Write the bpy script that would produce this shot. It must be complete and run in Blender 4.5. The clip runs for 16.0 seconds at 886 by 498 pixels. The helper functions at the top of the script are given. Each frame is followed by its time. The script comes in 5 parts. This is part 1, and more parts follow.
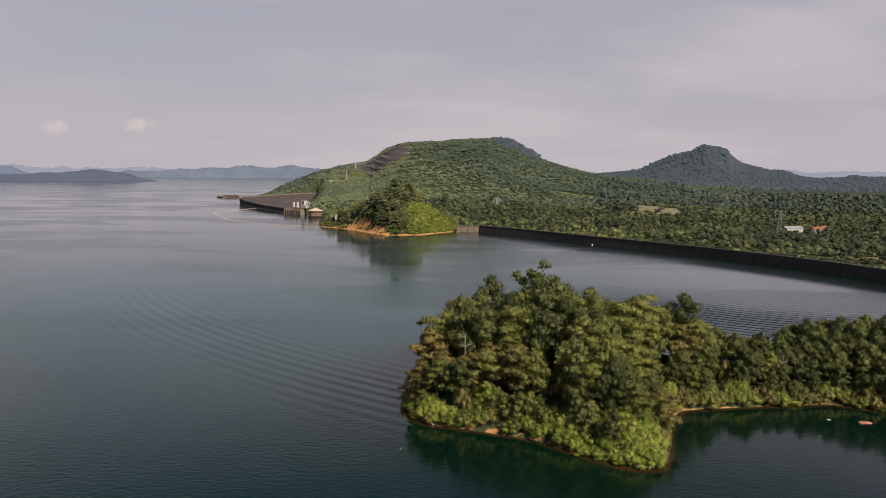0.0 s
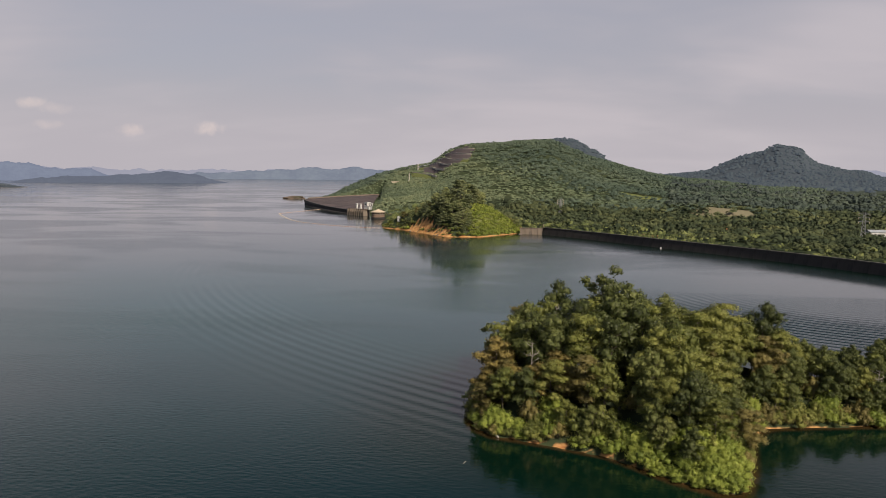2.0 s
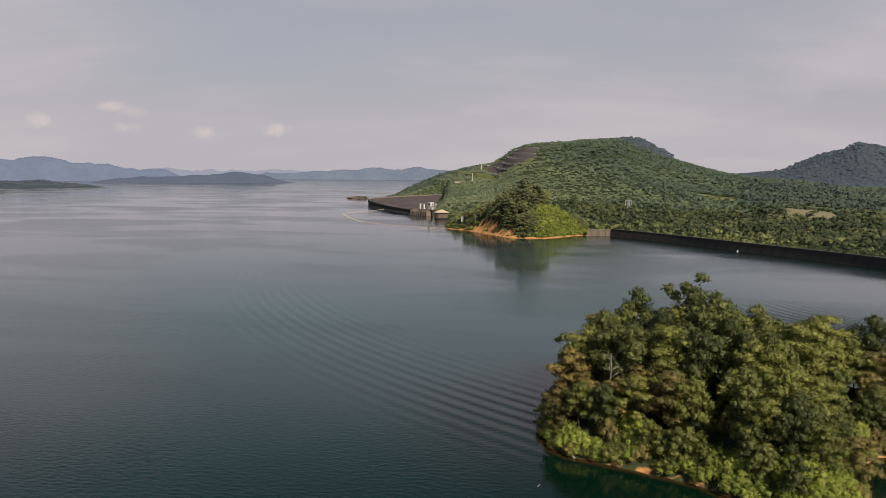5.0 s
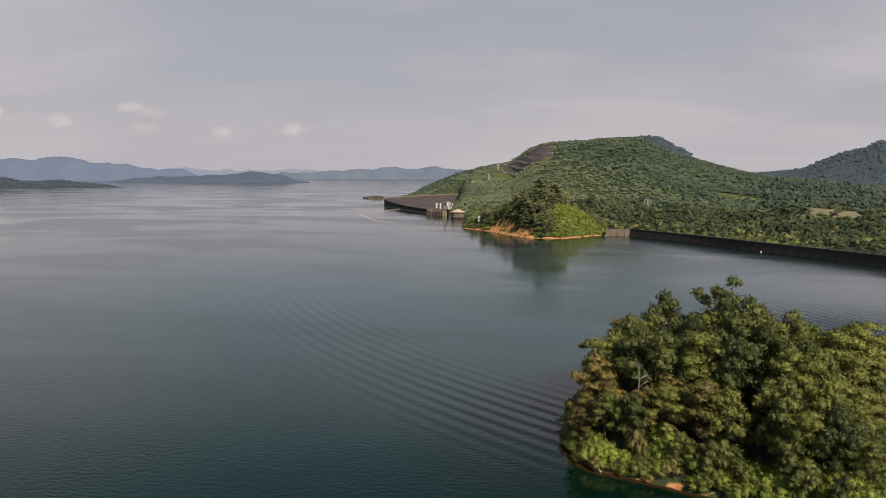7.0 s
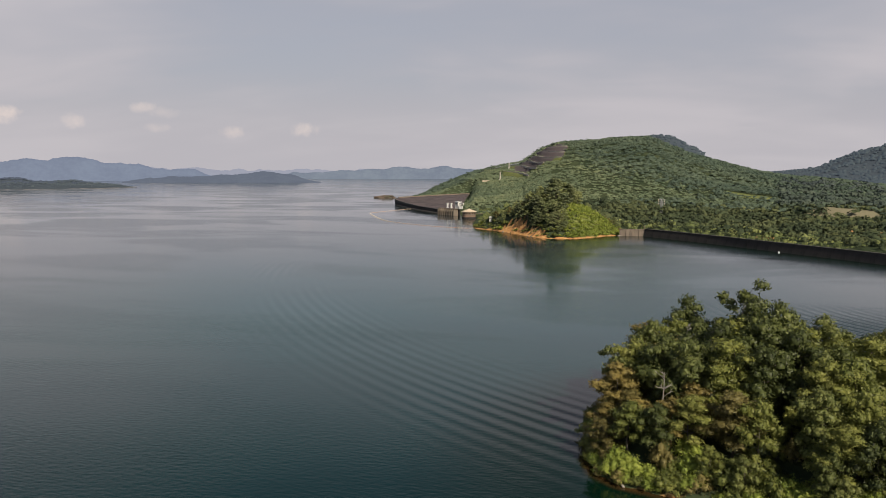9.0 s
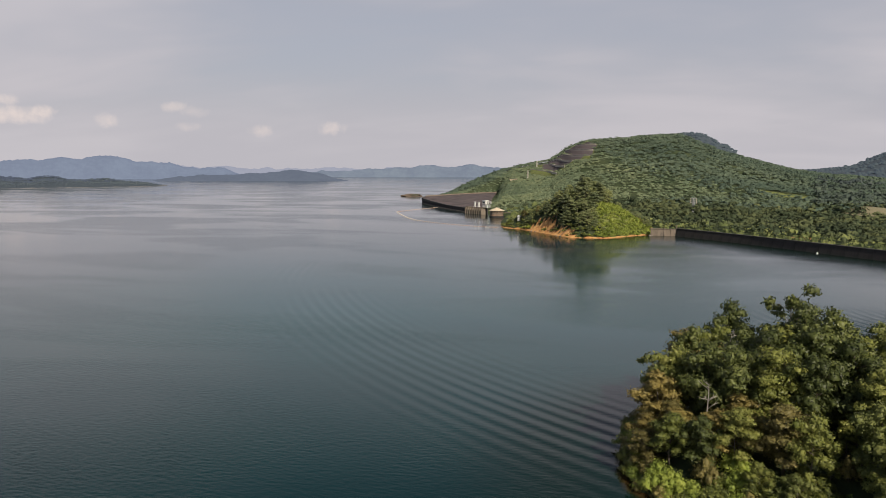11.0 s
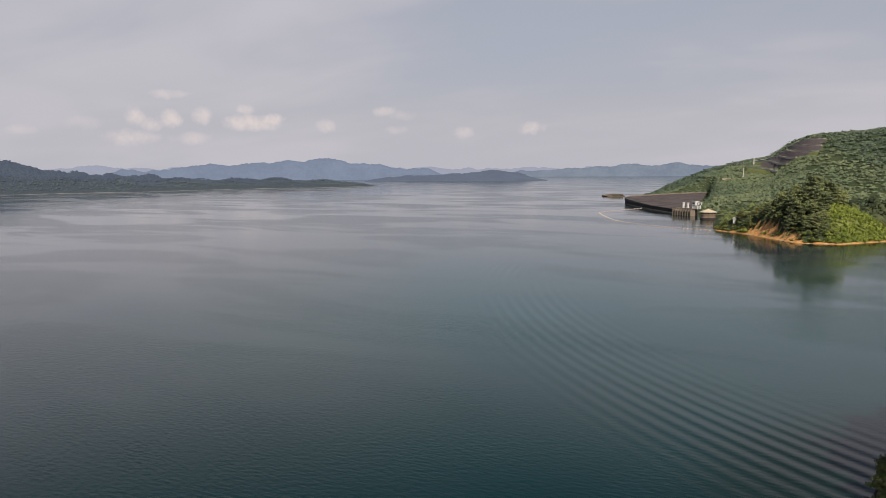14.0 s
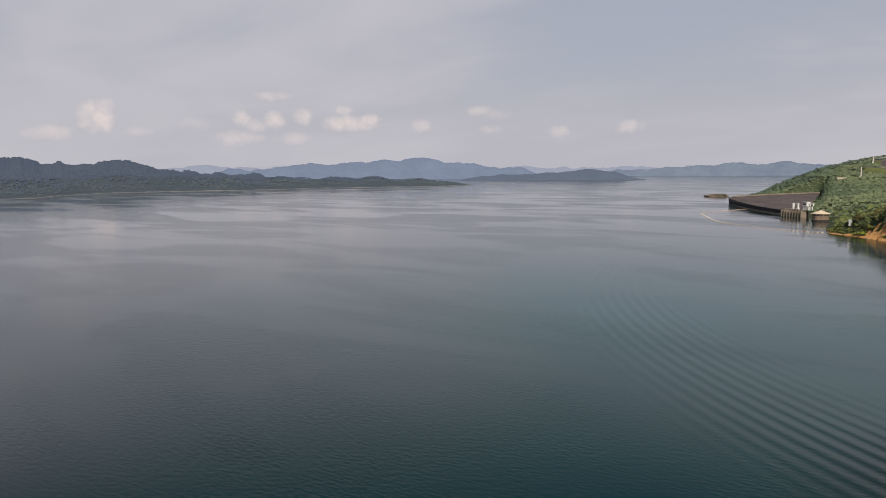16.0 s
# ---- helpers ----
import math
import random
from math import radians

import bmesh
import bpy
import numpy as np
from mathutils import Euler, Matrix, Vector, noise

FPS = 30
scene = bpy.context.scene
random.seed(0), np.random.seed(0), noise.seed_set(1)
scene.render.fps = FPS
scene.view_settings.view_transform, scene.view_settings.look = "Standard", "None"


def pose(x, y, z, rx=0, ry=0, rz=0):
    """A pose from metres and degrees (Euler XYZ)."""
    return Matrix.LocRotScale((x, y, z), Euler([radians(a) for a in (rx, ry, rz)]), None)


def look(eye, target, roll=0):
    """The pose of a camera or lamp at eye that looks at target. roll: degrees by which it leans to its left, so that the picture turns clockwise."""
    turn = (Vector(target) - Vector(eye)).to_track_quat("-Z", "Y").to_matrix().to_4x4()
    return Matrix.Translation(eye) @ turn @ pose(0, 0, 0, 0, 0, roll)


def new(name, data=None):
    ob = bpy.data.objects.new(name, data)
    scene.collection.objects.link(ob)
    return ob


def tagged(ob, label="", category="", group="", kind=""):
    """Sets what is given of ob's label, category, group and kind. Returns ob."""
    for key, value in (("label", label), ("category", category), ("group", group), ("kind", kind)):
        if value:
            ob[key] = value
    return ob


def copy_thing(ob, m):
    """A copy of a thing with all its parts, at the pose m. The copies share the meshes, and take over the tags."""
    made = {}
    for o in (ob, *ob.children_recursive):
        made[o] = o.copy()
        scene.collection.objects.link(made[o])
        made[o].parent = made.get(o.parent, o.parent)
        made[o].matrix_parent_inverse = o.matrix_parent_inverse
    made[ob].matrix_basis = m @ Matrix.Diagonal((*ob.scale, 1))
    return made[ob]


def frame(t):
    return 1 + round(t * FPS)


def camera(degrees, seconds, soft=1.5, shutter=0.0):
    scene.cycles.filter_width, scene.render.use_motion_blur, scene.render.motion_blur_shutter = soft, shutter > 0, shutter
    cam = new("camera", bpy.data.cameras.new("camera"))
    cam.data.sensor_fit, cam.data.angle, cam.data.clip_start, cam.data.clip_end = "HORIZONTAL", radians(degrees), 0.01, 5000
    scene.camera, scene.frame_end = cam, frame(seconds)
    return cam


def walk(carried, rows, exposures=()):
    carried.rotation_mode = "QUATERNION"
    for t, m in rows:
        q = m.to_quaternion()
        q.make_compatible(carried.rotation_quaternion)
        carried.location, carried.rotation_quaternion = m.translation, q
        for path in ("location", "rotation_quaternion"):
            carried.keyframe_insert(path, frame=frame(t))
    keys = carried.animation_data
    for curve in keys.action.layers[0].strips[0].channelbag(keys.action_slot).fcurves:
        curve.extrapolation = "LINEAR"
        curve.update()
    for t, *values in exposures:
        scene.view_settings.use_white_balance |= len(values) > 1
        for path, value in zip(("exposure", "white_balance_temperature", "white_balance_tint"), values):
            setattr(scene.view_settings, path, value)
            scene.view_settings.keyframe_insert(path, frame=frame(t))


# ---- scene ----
cam = camera(63.9, 16.0, soft=0.75)
PATH = [
    (0, (5.727, -5.372, 39.332), (5.703, -3.383, 39.121), 0.6),
    (0.5, (5.565, -4.275, 39.341), (5.515, -2.286, 39.131), 0.6),
    (1, (5.417, -3.201, 39.357), (5.329, -1.214, 39.148), 0.5),
    (1.5, (5.15, -2.174, 39.348), (5.015, -0.19, 39.138), 0.5),
    (2, (4.858, -1.101, 39.359), (4.662, 0.878, 39.15), 0.5),
    (2.5, (4.517, 0.097, 39.364), (4.266, 2.07, 39.154), 0.4),
    (3, (4.136, 1.28, 39.34), (3.848, 3.248, 39.13), 0.5),
    (3.5, (3.782, 2.403, 39.314), (3.465, 4.367, 39.103), 0.4),
    (4, (3.417, 3.479, 39.262), (3.08, 5.439, 39.052), 0.4),
    (6.5, (1.625, 8.898, 39.198), (1.222, 10.846, 38.986), 0.3),
    (7, (1.311, 10.023, 39.169), (0.899, 11.969, 38.957), 0.3),
    (7.5, (1.017, 11.159, 39.119), (0.596, 13.103, 38.906), 0.3),
    (8, (0.69, 12.303, 39.083), (0.26, 14.244, 38.87), 0.2),
    (8.5, (0.306, 13.405, 39.084), (-0.131, 15.345, 38.871), 0.2),
    (11, (-1.685, 18.16, 39.174), (-2.198, 20.081, 38.956), 0.2),
    (11.5, (-2.165, 18.982, 39.283), (-2.738, 20.886, 39.065), 0.1),
    (12, (-2.724, 19.589, 39.432), (-3.381, 21.465, 39.214), -0.0),
    (12.5, (-3.37, 19.898, 39.565), (-4.12, 21.738, 39.345), 0.1),
    (13, (-4.109, 19.995, 39.677), (-4.955, 21.794, 39.456), 0.1),
    (13.5, (-4.749, 19.922, 39.777), (-5.682, 21.677, 39.556), -0.1),
    (14, (-5.189, 19.671, 39.807), (-6.208, 21.378, 39.588), -0.3),
    (14.5, (-5.441, 19.319, 39.822), (-6.542, 20.974, 39.601), -0.2),
    (15, (-5.51, 18.914, 39.828), (-6.674, 20.525, 39.608), -0.3),
    (15.5, (-5.457, 18.484, 39.832), (-6.663, 20.064, 39.608), -0.1),
    (16, (-5.37, 18.047, 39.833), (-6.603, 19.606, 39.613), -0.3),
]
walk(cam, [(t, look(e, g, r)) for t, e, g, r in PATH], [(0.0, 0.0, 6420, 17), (7.0, -0.02, 6370, 13), (11.0, 0.09, 6290, 12.5), (16.0, 0.04, 6120, 12)])

# ---- world, sun, exposure ----
SUN_AZ, SUN_EL = radians(141), radians(38)      # clockwise from +y, above the horizon


def link(tree, a, b):
    tree.links.new(a, b)


def node(tree, kind, **values):
    n = tree.nodes.new(kind)
    for k, v in values.items():
        if k in n.inputs:
            n.inputs[k].default_value = v
    return n


def math_node(tree, op, a, b=None, c=None):
    n = tree.nodes.new("ShaderNodeMath")
    n.operation = op
    for i, v in enumerate((a, b, c)):
        if v is None:
            continue
        if hasattr(v, "is_linked"):
            tree.links.new(v, n.inputs[i])
        else:
            n.inputs[i].default_value = v
    return n.outputs[0]


def mix_colour(tree, fac, a, b, blend="MIX"):
    n = tree.nodes.new("ShaderNodeMix")
    n.data_type, n.blend_type = "RGBA", blend
    for s, v in ((n.inputs[0], fac), (n.inputs[6], a), (n.inputs[7], b)):
        if hasattr(v, "is_linked"):
            tree.links.new(v, s)
        elif isinstance(v, tuple):
            s.default_value = (*v, 1)
        else:
            s.default_value = v
    return n.outputs[2]


def ramp(tree, fac, stops):
    n = tree.nodes.new("ShaderNodeValToRGB")
    while len(n.color_ramp.elements) < len(stops):
        n.color_ramp.elements.new(0.5)
    for e, (p, c) in zip(n.color_ramp.elements, stops):
        e.position, e.color = p, (*c, 1) if isinstance(c, tuple) else (c, c, c, 1)
    tree.links.new(fac, n.inputs[0])
    return n.outputs[0]


def smooth_range(tree, v, a, b, lo=0.0, hi=1.0):
    n = tree.nodes.new("ShaderNodeMapRange")
    n.interpolation_type = "SMOOTHSTEP"
    tree.links.new(v, n.inputs[0])
    for i, x in zip((1, 2, 3, 4), (a, b, lo, hi)):
        n.inputs[i].default_value = x
    return n.outputs[0]


def noise_node(tree, vec, scale, detail=4.0, rough=0.55, distort=0.0):
    n = node(tree, "ShaderNodeTexNoise", Scale=scale, Detail=detail, Roughness=rough, Distortion=distort)
    if vec is not None:
        tree.links.new(vec, n.inputs["Vector"])
    return n.outputs[0]


# small fair-weather clouds low over the lake: azimuth to the left, tangent of elevation, half width, half height, density
PUFFS = [(63.9, .066, .017, .015, 1.0), (63.5, .080, .011, .011, 0.9), (64.5, .076, .012, .012, 0.9), (67.0, .048, .024, .008, 0.6), (61.3, .052, .014, .005, 0.35),
         (57.5, .062, .018, .008, 0.3), (53.8, .071, .011, .011, 0.9), (52.9, .062, .013, .008, 0.8), (51.4, .068, .011, .010, 0.85), (49.3, .073, .012, .010, 0.85),
         (45.7, .066, .032, .009, 1.0), (44.2, .070, .014, .008, 1.0), (46.0, .083, .010, .006, 0.8), (54.3, .044, .028, .009, 0.7), (50.2, .044, .024, .007, 0.55),
         (51.6, .100, .024, .005, 0.55), (40.1, .063, .012, .008, 0.7), (35.5, .081, .014, .006, 0.6), (34.2, .076, .017, .006, 0.35), (34.5, .057, .013, .005, 0.4),
         (29.3, .053, .012, .008, 0.65), (23.7, .057, .016, .008, 0.8), (24.1, .061, .009, .006, 0.8)]

world = bpy.data.worlds.new("world")
scene.world = world
world.use_nodes = True
wt = world.node_tree
wt.nodes.clear()
sky = wt.nodes.new("ShaderNodeTexSky")
sky.sky_type, sky.sun_disc = "NISHITA", False
sky.sun_elevation, sky.sun_rotation = SUN_EL, SUN_AZ
sky.air_density, sky.dust_density, sky.ozone_density = 1.2, 3.0, 1.5
way = wt.nodes.new("ShaderNodeTexCoord").outputs["Generated"]
sep = wt.nodes.new("ShaderNodeSeparateXYZ")
link(wt, way, sep.inputs[0])
up = math_node(wt, "MAXIMUM", sep.outputs[2], 0.0)
lift = math_node(wt, "ADD", up, 0.22)
comb = wt.nodes.new("ShaderNodeCombineXYZ")
link(wt, math_node(wt, "DIVIDE", sep.outputs[0], lift), comb.inputs[0])
link(wt, math_node(wt, "DIVIDE", sep.outputs[1], lift), comb.inputs[1])
turned = node(wt, "ShaderNodeMapping", Rotation=(0, 0, radians(24)), Scale=(0.6, 1.0, 1.0))
link(wt, comb.outputs[0], turned.inputs[0])
sheet = noise_node(wt, turned.outputs[0], 0.75, 4.0, 0.45, 0.3)
fine = noise_node(wt, turned.outputs[0], 2.2, 3.0, 0.5, 0.4)
veil = math_node(wt, "ADD", math_node(wt, "MULTIPLY", sheet, 0.72), math_node(wt, "MULTIPLY", fine, 0.28))
cover = smooth_range(wt, veil, 0.34, 0.60, 0.62, 1.0)
low = smooth_range(wt, up, 0.02, 0.30, 1.0, 0.0)
cover = math_node(wt, "MAXIMUM", cover, low)
cloud_low = mix_colour(wt, smooth_range(wt, veil, 0.42, 0.62), (4.78, 4.58, 4.70), (5.28, 5.0, 5.05))
cloud_high = mix_colour(wt, smooth_range(wt, veil, 0.40, 0.62), (4.1, 4.05, 4.3), (5.2, 5.0, 5.15))
cloud = mix_colour(wt, low, cloud_high, cloud_low)
# Unseen sky above the view is darkened to dim the near water.
high_dim = smooth_range(wt, up, 0.26, 0.48, 0.0, 0.95)
blue = mix_colour(wt, 0.55, sky.outputs[0], (3.1, 3.5, 4.2))
air = mix_colour(wt, high_dim, mix_colour(wt, cover, blue, cloud), mix_colour(wt, 0.85, sky.outputs[0], (0.45, 0.75, 1.15)))
edge = noise_node(wt, way, 48.0, 4.0, 0.58)
total = None
for az, el, w, h, dense in PUFFS:
    c = Vector((-math.sin(radians(az)), math.cos(radians(az)), el)).normalized()
    side = Vector((-math.cos(radians(az)), -math.sin(radians(az)), 0))
    dots = []
    for axis, size in ((side, w), (Vector((0, 0, 1)), h)):
        d = wt.nodes.new("ShaderNodeVectorMath")
        d.operation = "DOT_PRODUCT"
        link(wt, way, d.inputs[0])
        d.inputs[1].default_value = axis
        q = math_node(wt, "DIVIDE", math_node(wt, "SUBTRACT", d.outputs["Value"], c.dot(axis)), size * 1.25)
        dots.append(math_node(wt, "MULTIPLY", q, q))
    reach = math_node(wt, "ADD", dots[0], dots[1])
    puff = smooth_range(wt, math_node(wt, "ADD", reach, math_node(wt, "MULTIPLY", edge, 3.2)), 0.9, 2.9, dense, 0.0)
    total = puff if total is None else math_node(wt, "MAXIMUM", total, puff)
ahead = smooth_range(wt, sep.outputs[1], 0.05, 0.2)
total = math_node(wt, "MULTIPLY", math_node(wt, "MULTIPLY", total, ahead), 0.64)
air = mix_colour(wt, total, air, (8.6, 7.2, 6.2))
back = node(wt, "ShaderNodeBackground", Strength=0.1)
link(wt, air, back.inputs[0])
out = wt.nodes.new("ShaderNodeOutputWorld")
link(wt, back.outputs[0], out.inputs[0])

sun_data = bpy.data.lights.new("sun", "SUN")
sun_data.energy, sun_data.angle, sun_data.color = 5.0, radians(0.8), (1.0, 0.88, 0.68)
sun = new("sun", sun_data)
to_sun = Vector((math.sin(SUN_AZ) * math.cos(SUN_EL), math.cos(SUN_AZ) * math.cos(SUN_EL), math.sin(SUN_EL)))
sun.matrix_world = look(to_sun * 600, (0, 0, 0))


# ---- materials ----
def material(name):
    m = bpy.data.materials.new(name)
    m.use_nodes = True
    t = m.node_tree
    t.nodes.clear()
    o = t.nodes.new("ShaderNodeOutputMaterial")
    p = t.nodes.new("ShaderNodeBsdfPrincipled")
    link(t, p.outputs[0], o.inputs[0])
    return m, t, p, o


def bump(t, p, height, strength, distance):
    b = node(t, "ShaderNodeBump", Strength=strength, Distance=distance)
    link(t, height, b.inputs["Height"])
    link(t, b.outputs[0], p.inputs["Normal"])


def surface(name, a, b, scale=1.0, rough=0.8, metal=0.0, relief=0.02, stain=None, streak=1.0):
    """A painted, rough or stained solid: two tones at two scales, with stains and fine relief."""
    m, t, p, o = material(name)
    pos = t.nodes.new("ShaderNodeTexCoord").outputs["Object"]
    mp = node(t, "ShaderNodeMapping", Scale=(1, 1, streak))
    link(t, pos, mp.inputs[0])
    big = noise_node(t, mp.outputs[0], 0.35 * scale, 5.0, 0.6)
    small = noise_node(t, pos, 6.0 * scale, 5.0, 0.65)
    col = mix_colour(t, smooth_range(t, big, 0.35, 0.65), a, b)
    col = mix_colour(t, 0.35, col, mix_colour(t, small, (0.25, 0.25, 0.25), (1.0, 1.0, 1.0)), "MULTIPLY")
    if stain:
        dirt = noise_node(t, mp.outputs[0], 0.9 * scale, 6.0, 0.7)
        col = mix_colour(t, smooth_range(t, dirt, 0.5, 0.68), col, stain)
    link(t, col, p.inputs["Base Color"])
    p.inputs["Roughness"].default_value, p.inputs["Metallic"].default_value = rough, metal
    bump(t, p, small, 0.5, relief)
    return m


def outward(t, share, world=False):
    """The normal that a leaf takes from its crown's swell, blended with its own."""
    a = t.nodes.new("ShaderNodeAttribute")
    a.attribute_name = "swell"
    v = a.outputs["Vector"]
    if not world:
        tr = t.nodes.new("ShaderNodeVectorTransform")
        tr.vector_type, tr.convert_from, tr.convert_to = "NORMAL", "OBJECT", "WORLD"
        link(t, v, tr.inputs[0])
        v = tr.outputs[0]
    own = t.nodes.new("ShaderNodeNewGeometry").outputs["Normal"]
    sc = t.nodes.new("ShaderNodeVectorMath")
    sc.operation = "SCALE"
    link(t, own, sc.inputs[0])
    sc.inputs["Scale"].default_value = share
    ad = t.nodes.new("ShaderNodeVectorMath")
    ad.operation = "ADD"
    link(t, v, ad.inputs[0])
    link(t, sc.outputs[0], ad.inputs[1])
    nm = t.nodes.new("ShaderNodeVectorMath")
    nm.operation = "NORMALIZE"
    link(t, ad.outputs[0], nm.inputs[0])
    return nm.outputs[0]


def foliage(name, tones, thin=0.2, per_leaf=0.36, gloss=0.25):
    """Leaves: tones from one plant to the next and from one leaf to the next, with light coming through."""
    m, t, p, o = material(name)
    plant = t.nodes.new("ShaderNodeObjectInfo").outputs["Random"]
    leaf = t.nodes.new("ShaderNodeNewGeometry").outputs["Random Per Island"]
    pos = t.nodes.new("ShaderNodeTexCoord").outputs["Object"]
    patch = noise_node(t, pos, 0.55, 3.0, 0.6)
    k = math_node(t, "ADD", math_node(t, "MULTIPLY", leaf, per_leaf), math_node(t, "MULTIPLY", plant, 0.75 * (1 - per_leaf)))
    k = math_node(t, "ADD", k, math_node(t, "MULTIPLY", math_node(t, "SUBTRACT", patch, 0.36), 0.6 * (1 - per_leaf)))
    n = len(tones)
    col = ramp(t, k, [(i / (n - 1), c) for i, c in enumerate(tones)])
    link(t, col, p.inputs["Base Color"])
    p.inputs["Roughness"].default_value = 0.5
    p.inputs["Specular IOR Level"].default_value = gloss
    link(t, outward(t, 0.9), p.inputs["Normal"])
    tr = t.nodes.new("ShaderNodeBsdfTranslucent")
    link(t, mix_colour(t, 0.5, col, (0.12, 0.16, 0.02)), tr.inputs[0])
    mx = node(t, "ShaderNodeMixShader", Fac=thin)
    link(t, p.outputs[0], mx.inputs[1])
    link(t, tr.outputs[0], mx.inputs[2])
    link(t, mx.outputs[0], o.inputs[0])
    return m


def woods(name, tones, size=0.02, haze_glow=None, sweep=1.2):
    """Far woodland: tone from crown to crown, with broad drifts; optional emission stands in for haze."""
    m, t, p, o = material(name)
    leaf = t.nodes.new("ShaderNodeNewGeometry").outputs["Random Per Island"]
    crown = t.nodes.new("ShaderNodeAttribute")
    crown.attribute_name = "crown"
    pos = t.nodes.new("ShaderNodeTexCoord").outputs["Object"]
    drift = noise_node(t, pos, size, 4.0, 0.6)
    k = math_node(t, "ADD", math_node(t, "MULTIPLY", crown.outputs["Fac"], 0.30), math_node(t, "MULTIPLY", leaf, 0.06))
    k = math_node(t, "ADD", k, math_node(t, "MULTIPLY", math_node(t, "SUBTRACT", drift, 0.5 - 0.19 / sweep), sweep))
    k = math_node(t, "ADD", k, math_node(t, "MULTIPLY", math_node(t, "SUBTRACT", noise_node(t, pos, 0.5, 5.0, 0.75), 0.5), 0.65))
    n = len(tones)
    link(t, ramp(t, k, [(i / (n - 1), c) for i, c in enumerate(tones)]), p.inputs["Base Color"])
    p.inputs["Roughness"].default_value, p.inputs["Specular IOR Level"].default_value = 0.8, 0.1
    if haze_glow:
        p.inputs["Emission Color"].default_value = (*haze_glow, 1)
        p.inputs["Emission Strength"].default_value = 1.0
    swell = node(t, "ShaderNodeBump", Strength=0.5, Distance=1.0)
    link(t, noise_node(t, pos, 0.75, 4.0, 0.65), swell.inputs["Height"])
    link(t, outward(t, 0.8, True), swell.inputs["Normal"])
    link(t, swell.outputs[0], p.inputs["Normal"])
    return m


def distance(name, haze_glow, ground_tone, glow):
    """A far ridge, a plain backdrop: its emission stands in for kilometres of humid air."""
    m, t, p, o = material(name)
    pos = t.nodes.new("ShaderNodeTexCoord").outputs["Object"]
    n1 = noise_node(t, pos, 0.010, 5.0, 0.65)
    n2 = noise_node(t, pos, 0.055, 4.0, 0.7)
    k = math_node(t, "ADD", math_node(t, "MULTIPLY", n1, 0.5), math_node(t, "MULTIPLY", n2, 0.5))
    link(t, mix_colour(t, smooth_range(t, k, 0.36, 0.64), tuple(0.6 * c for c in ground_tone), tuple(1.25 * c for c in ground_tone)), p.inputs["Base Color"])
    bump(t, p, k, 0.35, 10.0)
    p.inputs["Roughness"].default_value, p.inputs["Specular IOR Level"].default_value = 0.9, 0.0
    p.inputs["Emission Color"].default_value = (*haze_glow, 1)
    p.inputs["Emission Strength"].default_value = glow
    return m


M_DARK = foliage("dark_leaves", [(.024, .033, .013), (.071, .088, .027), (.135, .155, .044), (.239, .247, .080)])
M_MID = foliage("green_leaves", [(.039, .049, .015), (.112, .132, .031), (.204, .217, .051), (.336, .324, .096)])
M_LIGHT = foliage("bright_leaves", [(.088, .122, .026), (.205, .262, .046), (.335, .390, .072), (.455, .490, .125)], 0.35)
M_OLIVE = foliage("olive_leaves", [(.059, .054, .022), (.149, .128, .043), (.243, .205, .067), (.347, .284, .104)])
# Knoll leaves: green tones lifted and made bluer, with haze in the colour.
M_KNOLL = foliage("knoll_leaves", [(.090, .112, .054), (.175, .205, .084), (.265, .290, .115), (.370, .380, .160)], 0.2)
M_KNOLL_DARK = foliage("knoll_dark_leaves", [(.066, .084, .050), (.130, .155, .076), (.200, .225, .100), (.285, .300, .130)], 0.2)
M_RUST = foliage("rusty_leaves", [(.072, .060, .021), (.155, .124, .038), (.235, .184, .056), (.315, .255, .085)])
M_BARK = surface("bark", (.16, .135, .11), (.09, .075, .06), 1.5, 0.9, relief=0.03, streak=0.3)
M_PALEBARK = surface("pale_bark", (.35, .32, .28), (.23, .21, .18), 1.5, 0.85, relief=0.02, streak=0.3)
# Hill woods lightened and blued: haze mixed into the base colour.
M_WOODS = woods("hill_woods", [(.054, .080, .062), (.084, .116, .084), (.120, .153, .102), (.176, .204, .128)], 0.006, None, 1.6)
M_VALLEY = woods("valley_woods", [(.032, .045, .026), (.060, .077, .040), (.103, .118, .053), (.184, .184, .079)], 0.022, None, 1.9)
M_SCRUB = woods("dam_scrub", [(.075, .098, .042), (.138, .166, .062), (.215, .238, .086), (.310, .312, .122)], 0.03, None, 1.8)
# Two tones for the farther valley, each made bluer as painted haze.
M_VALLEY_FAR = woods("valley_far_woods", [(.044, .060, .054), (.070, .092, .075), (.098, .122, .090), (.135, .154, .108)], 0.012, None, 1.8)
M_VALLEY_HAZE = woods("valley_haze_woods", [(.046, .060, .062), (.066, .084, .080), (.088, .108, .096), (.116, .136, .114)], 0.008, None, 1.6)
M_YOUNG = woods("young_growth", [(.084, .116, .078), (.136, .174, .106), (.194, .230, .130), (.276, .302, .164)], 0.014, None, 1.7)
# Farthest woods: the single bluish colour is glow, haze painted into emission.
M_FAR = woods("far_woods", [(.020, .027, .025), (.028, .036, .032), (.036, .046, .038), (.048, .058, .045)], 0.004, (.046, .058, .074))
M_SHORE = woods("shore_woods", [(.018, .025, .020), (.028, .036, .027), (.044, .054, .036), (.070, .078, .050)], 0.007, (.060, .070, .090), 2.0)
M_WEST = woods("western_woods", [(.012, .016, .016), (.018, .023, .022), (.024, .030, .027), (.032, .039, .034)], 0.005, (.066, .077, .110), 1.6)
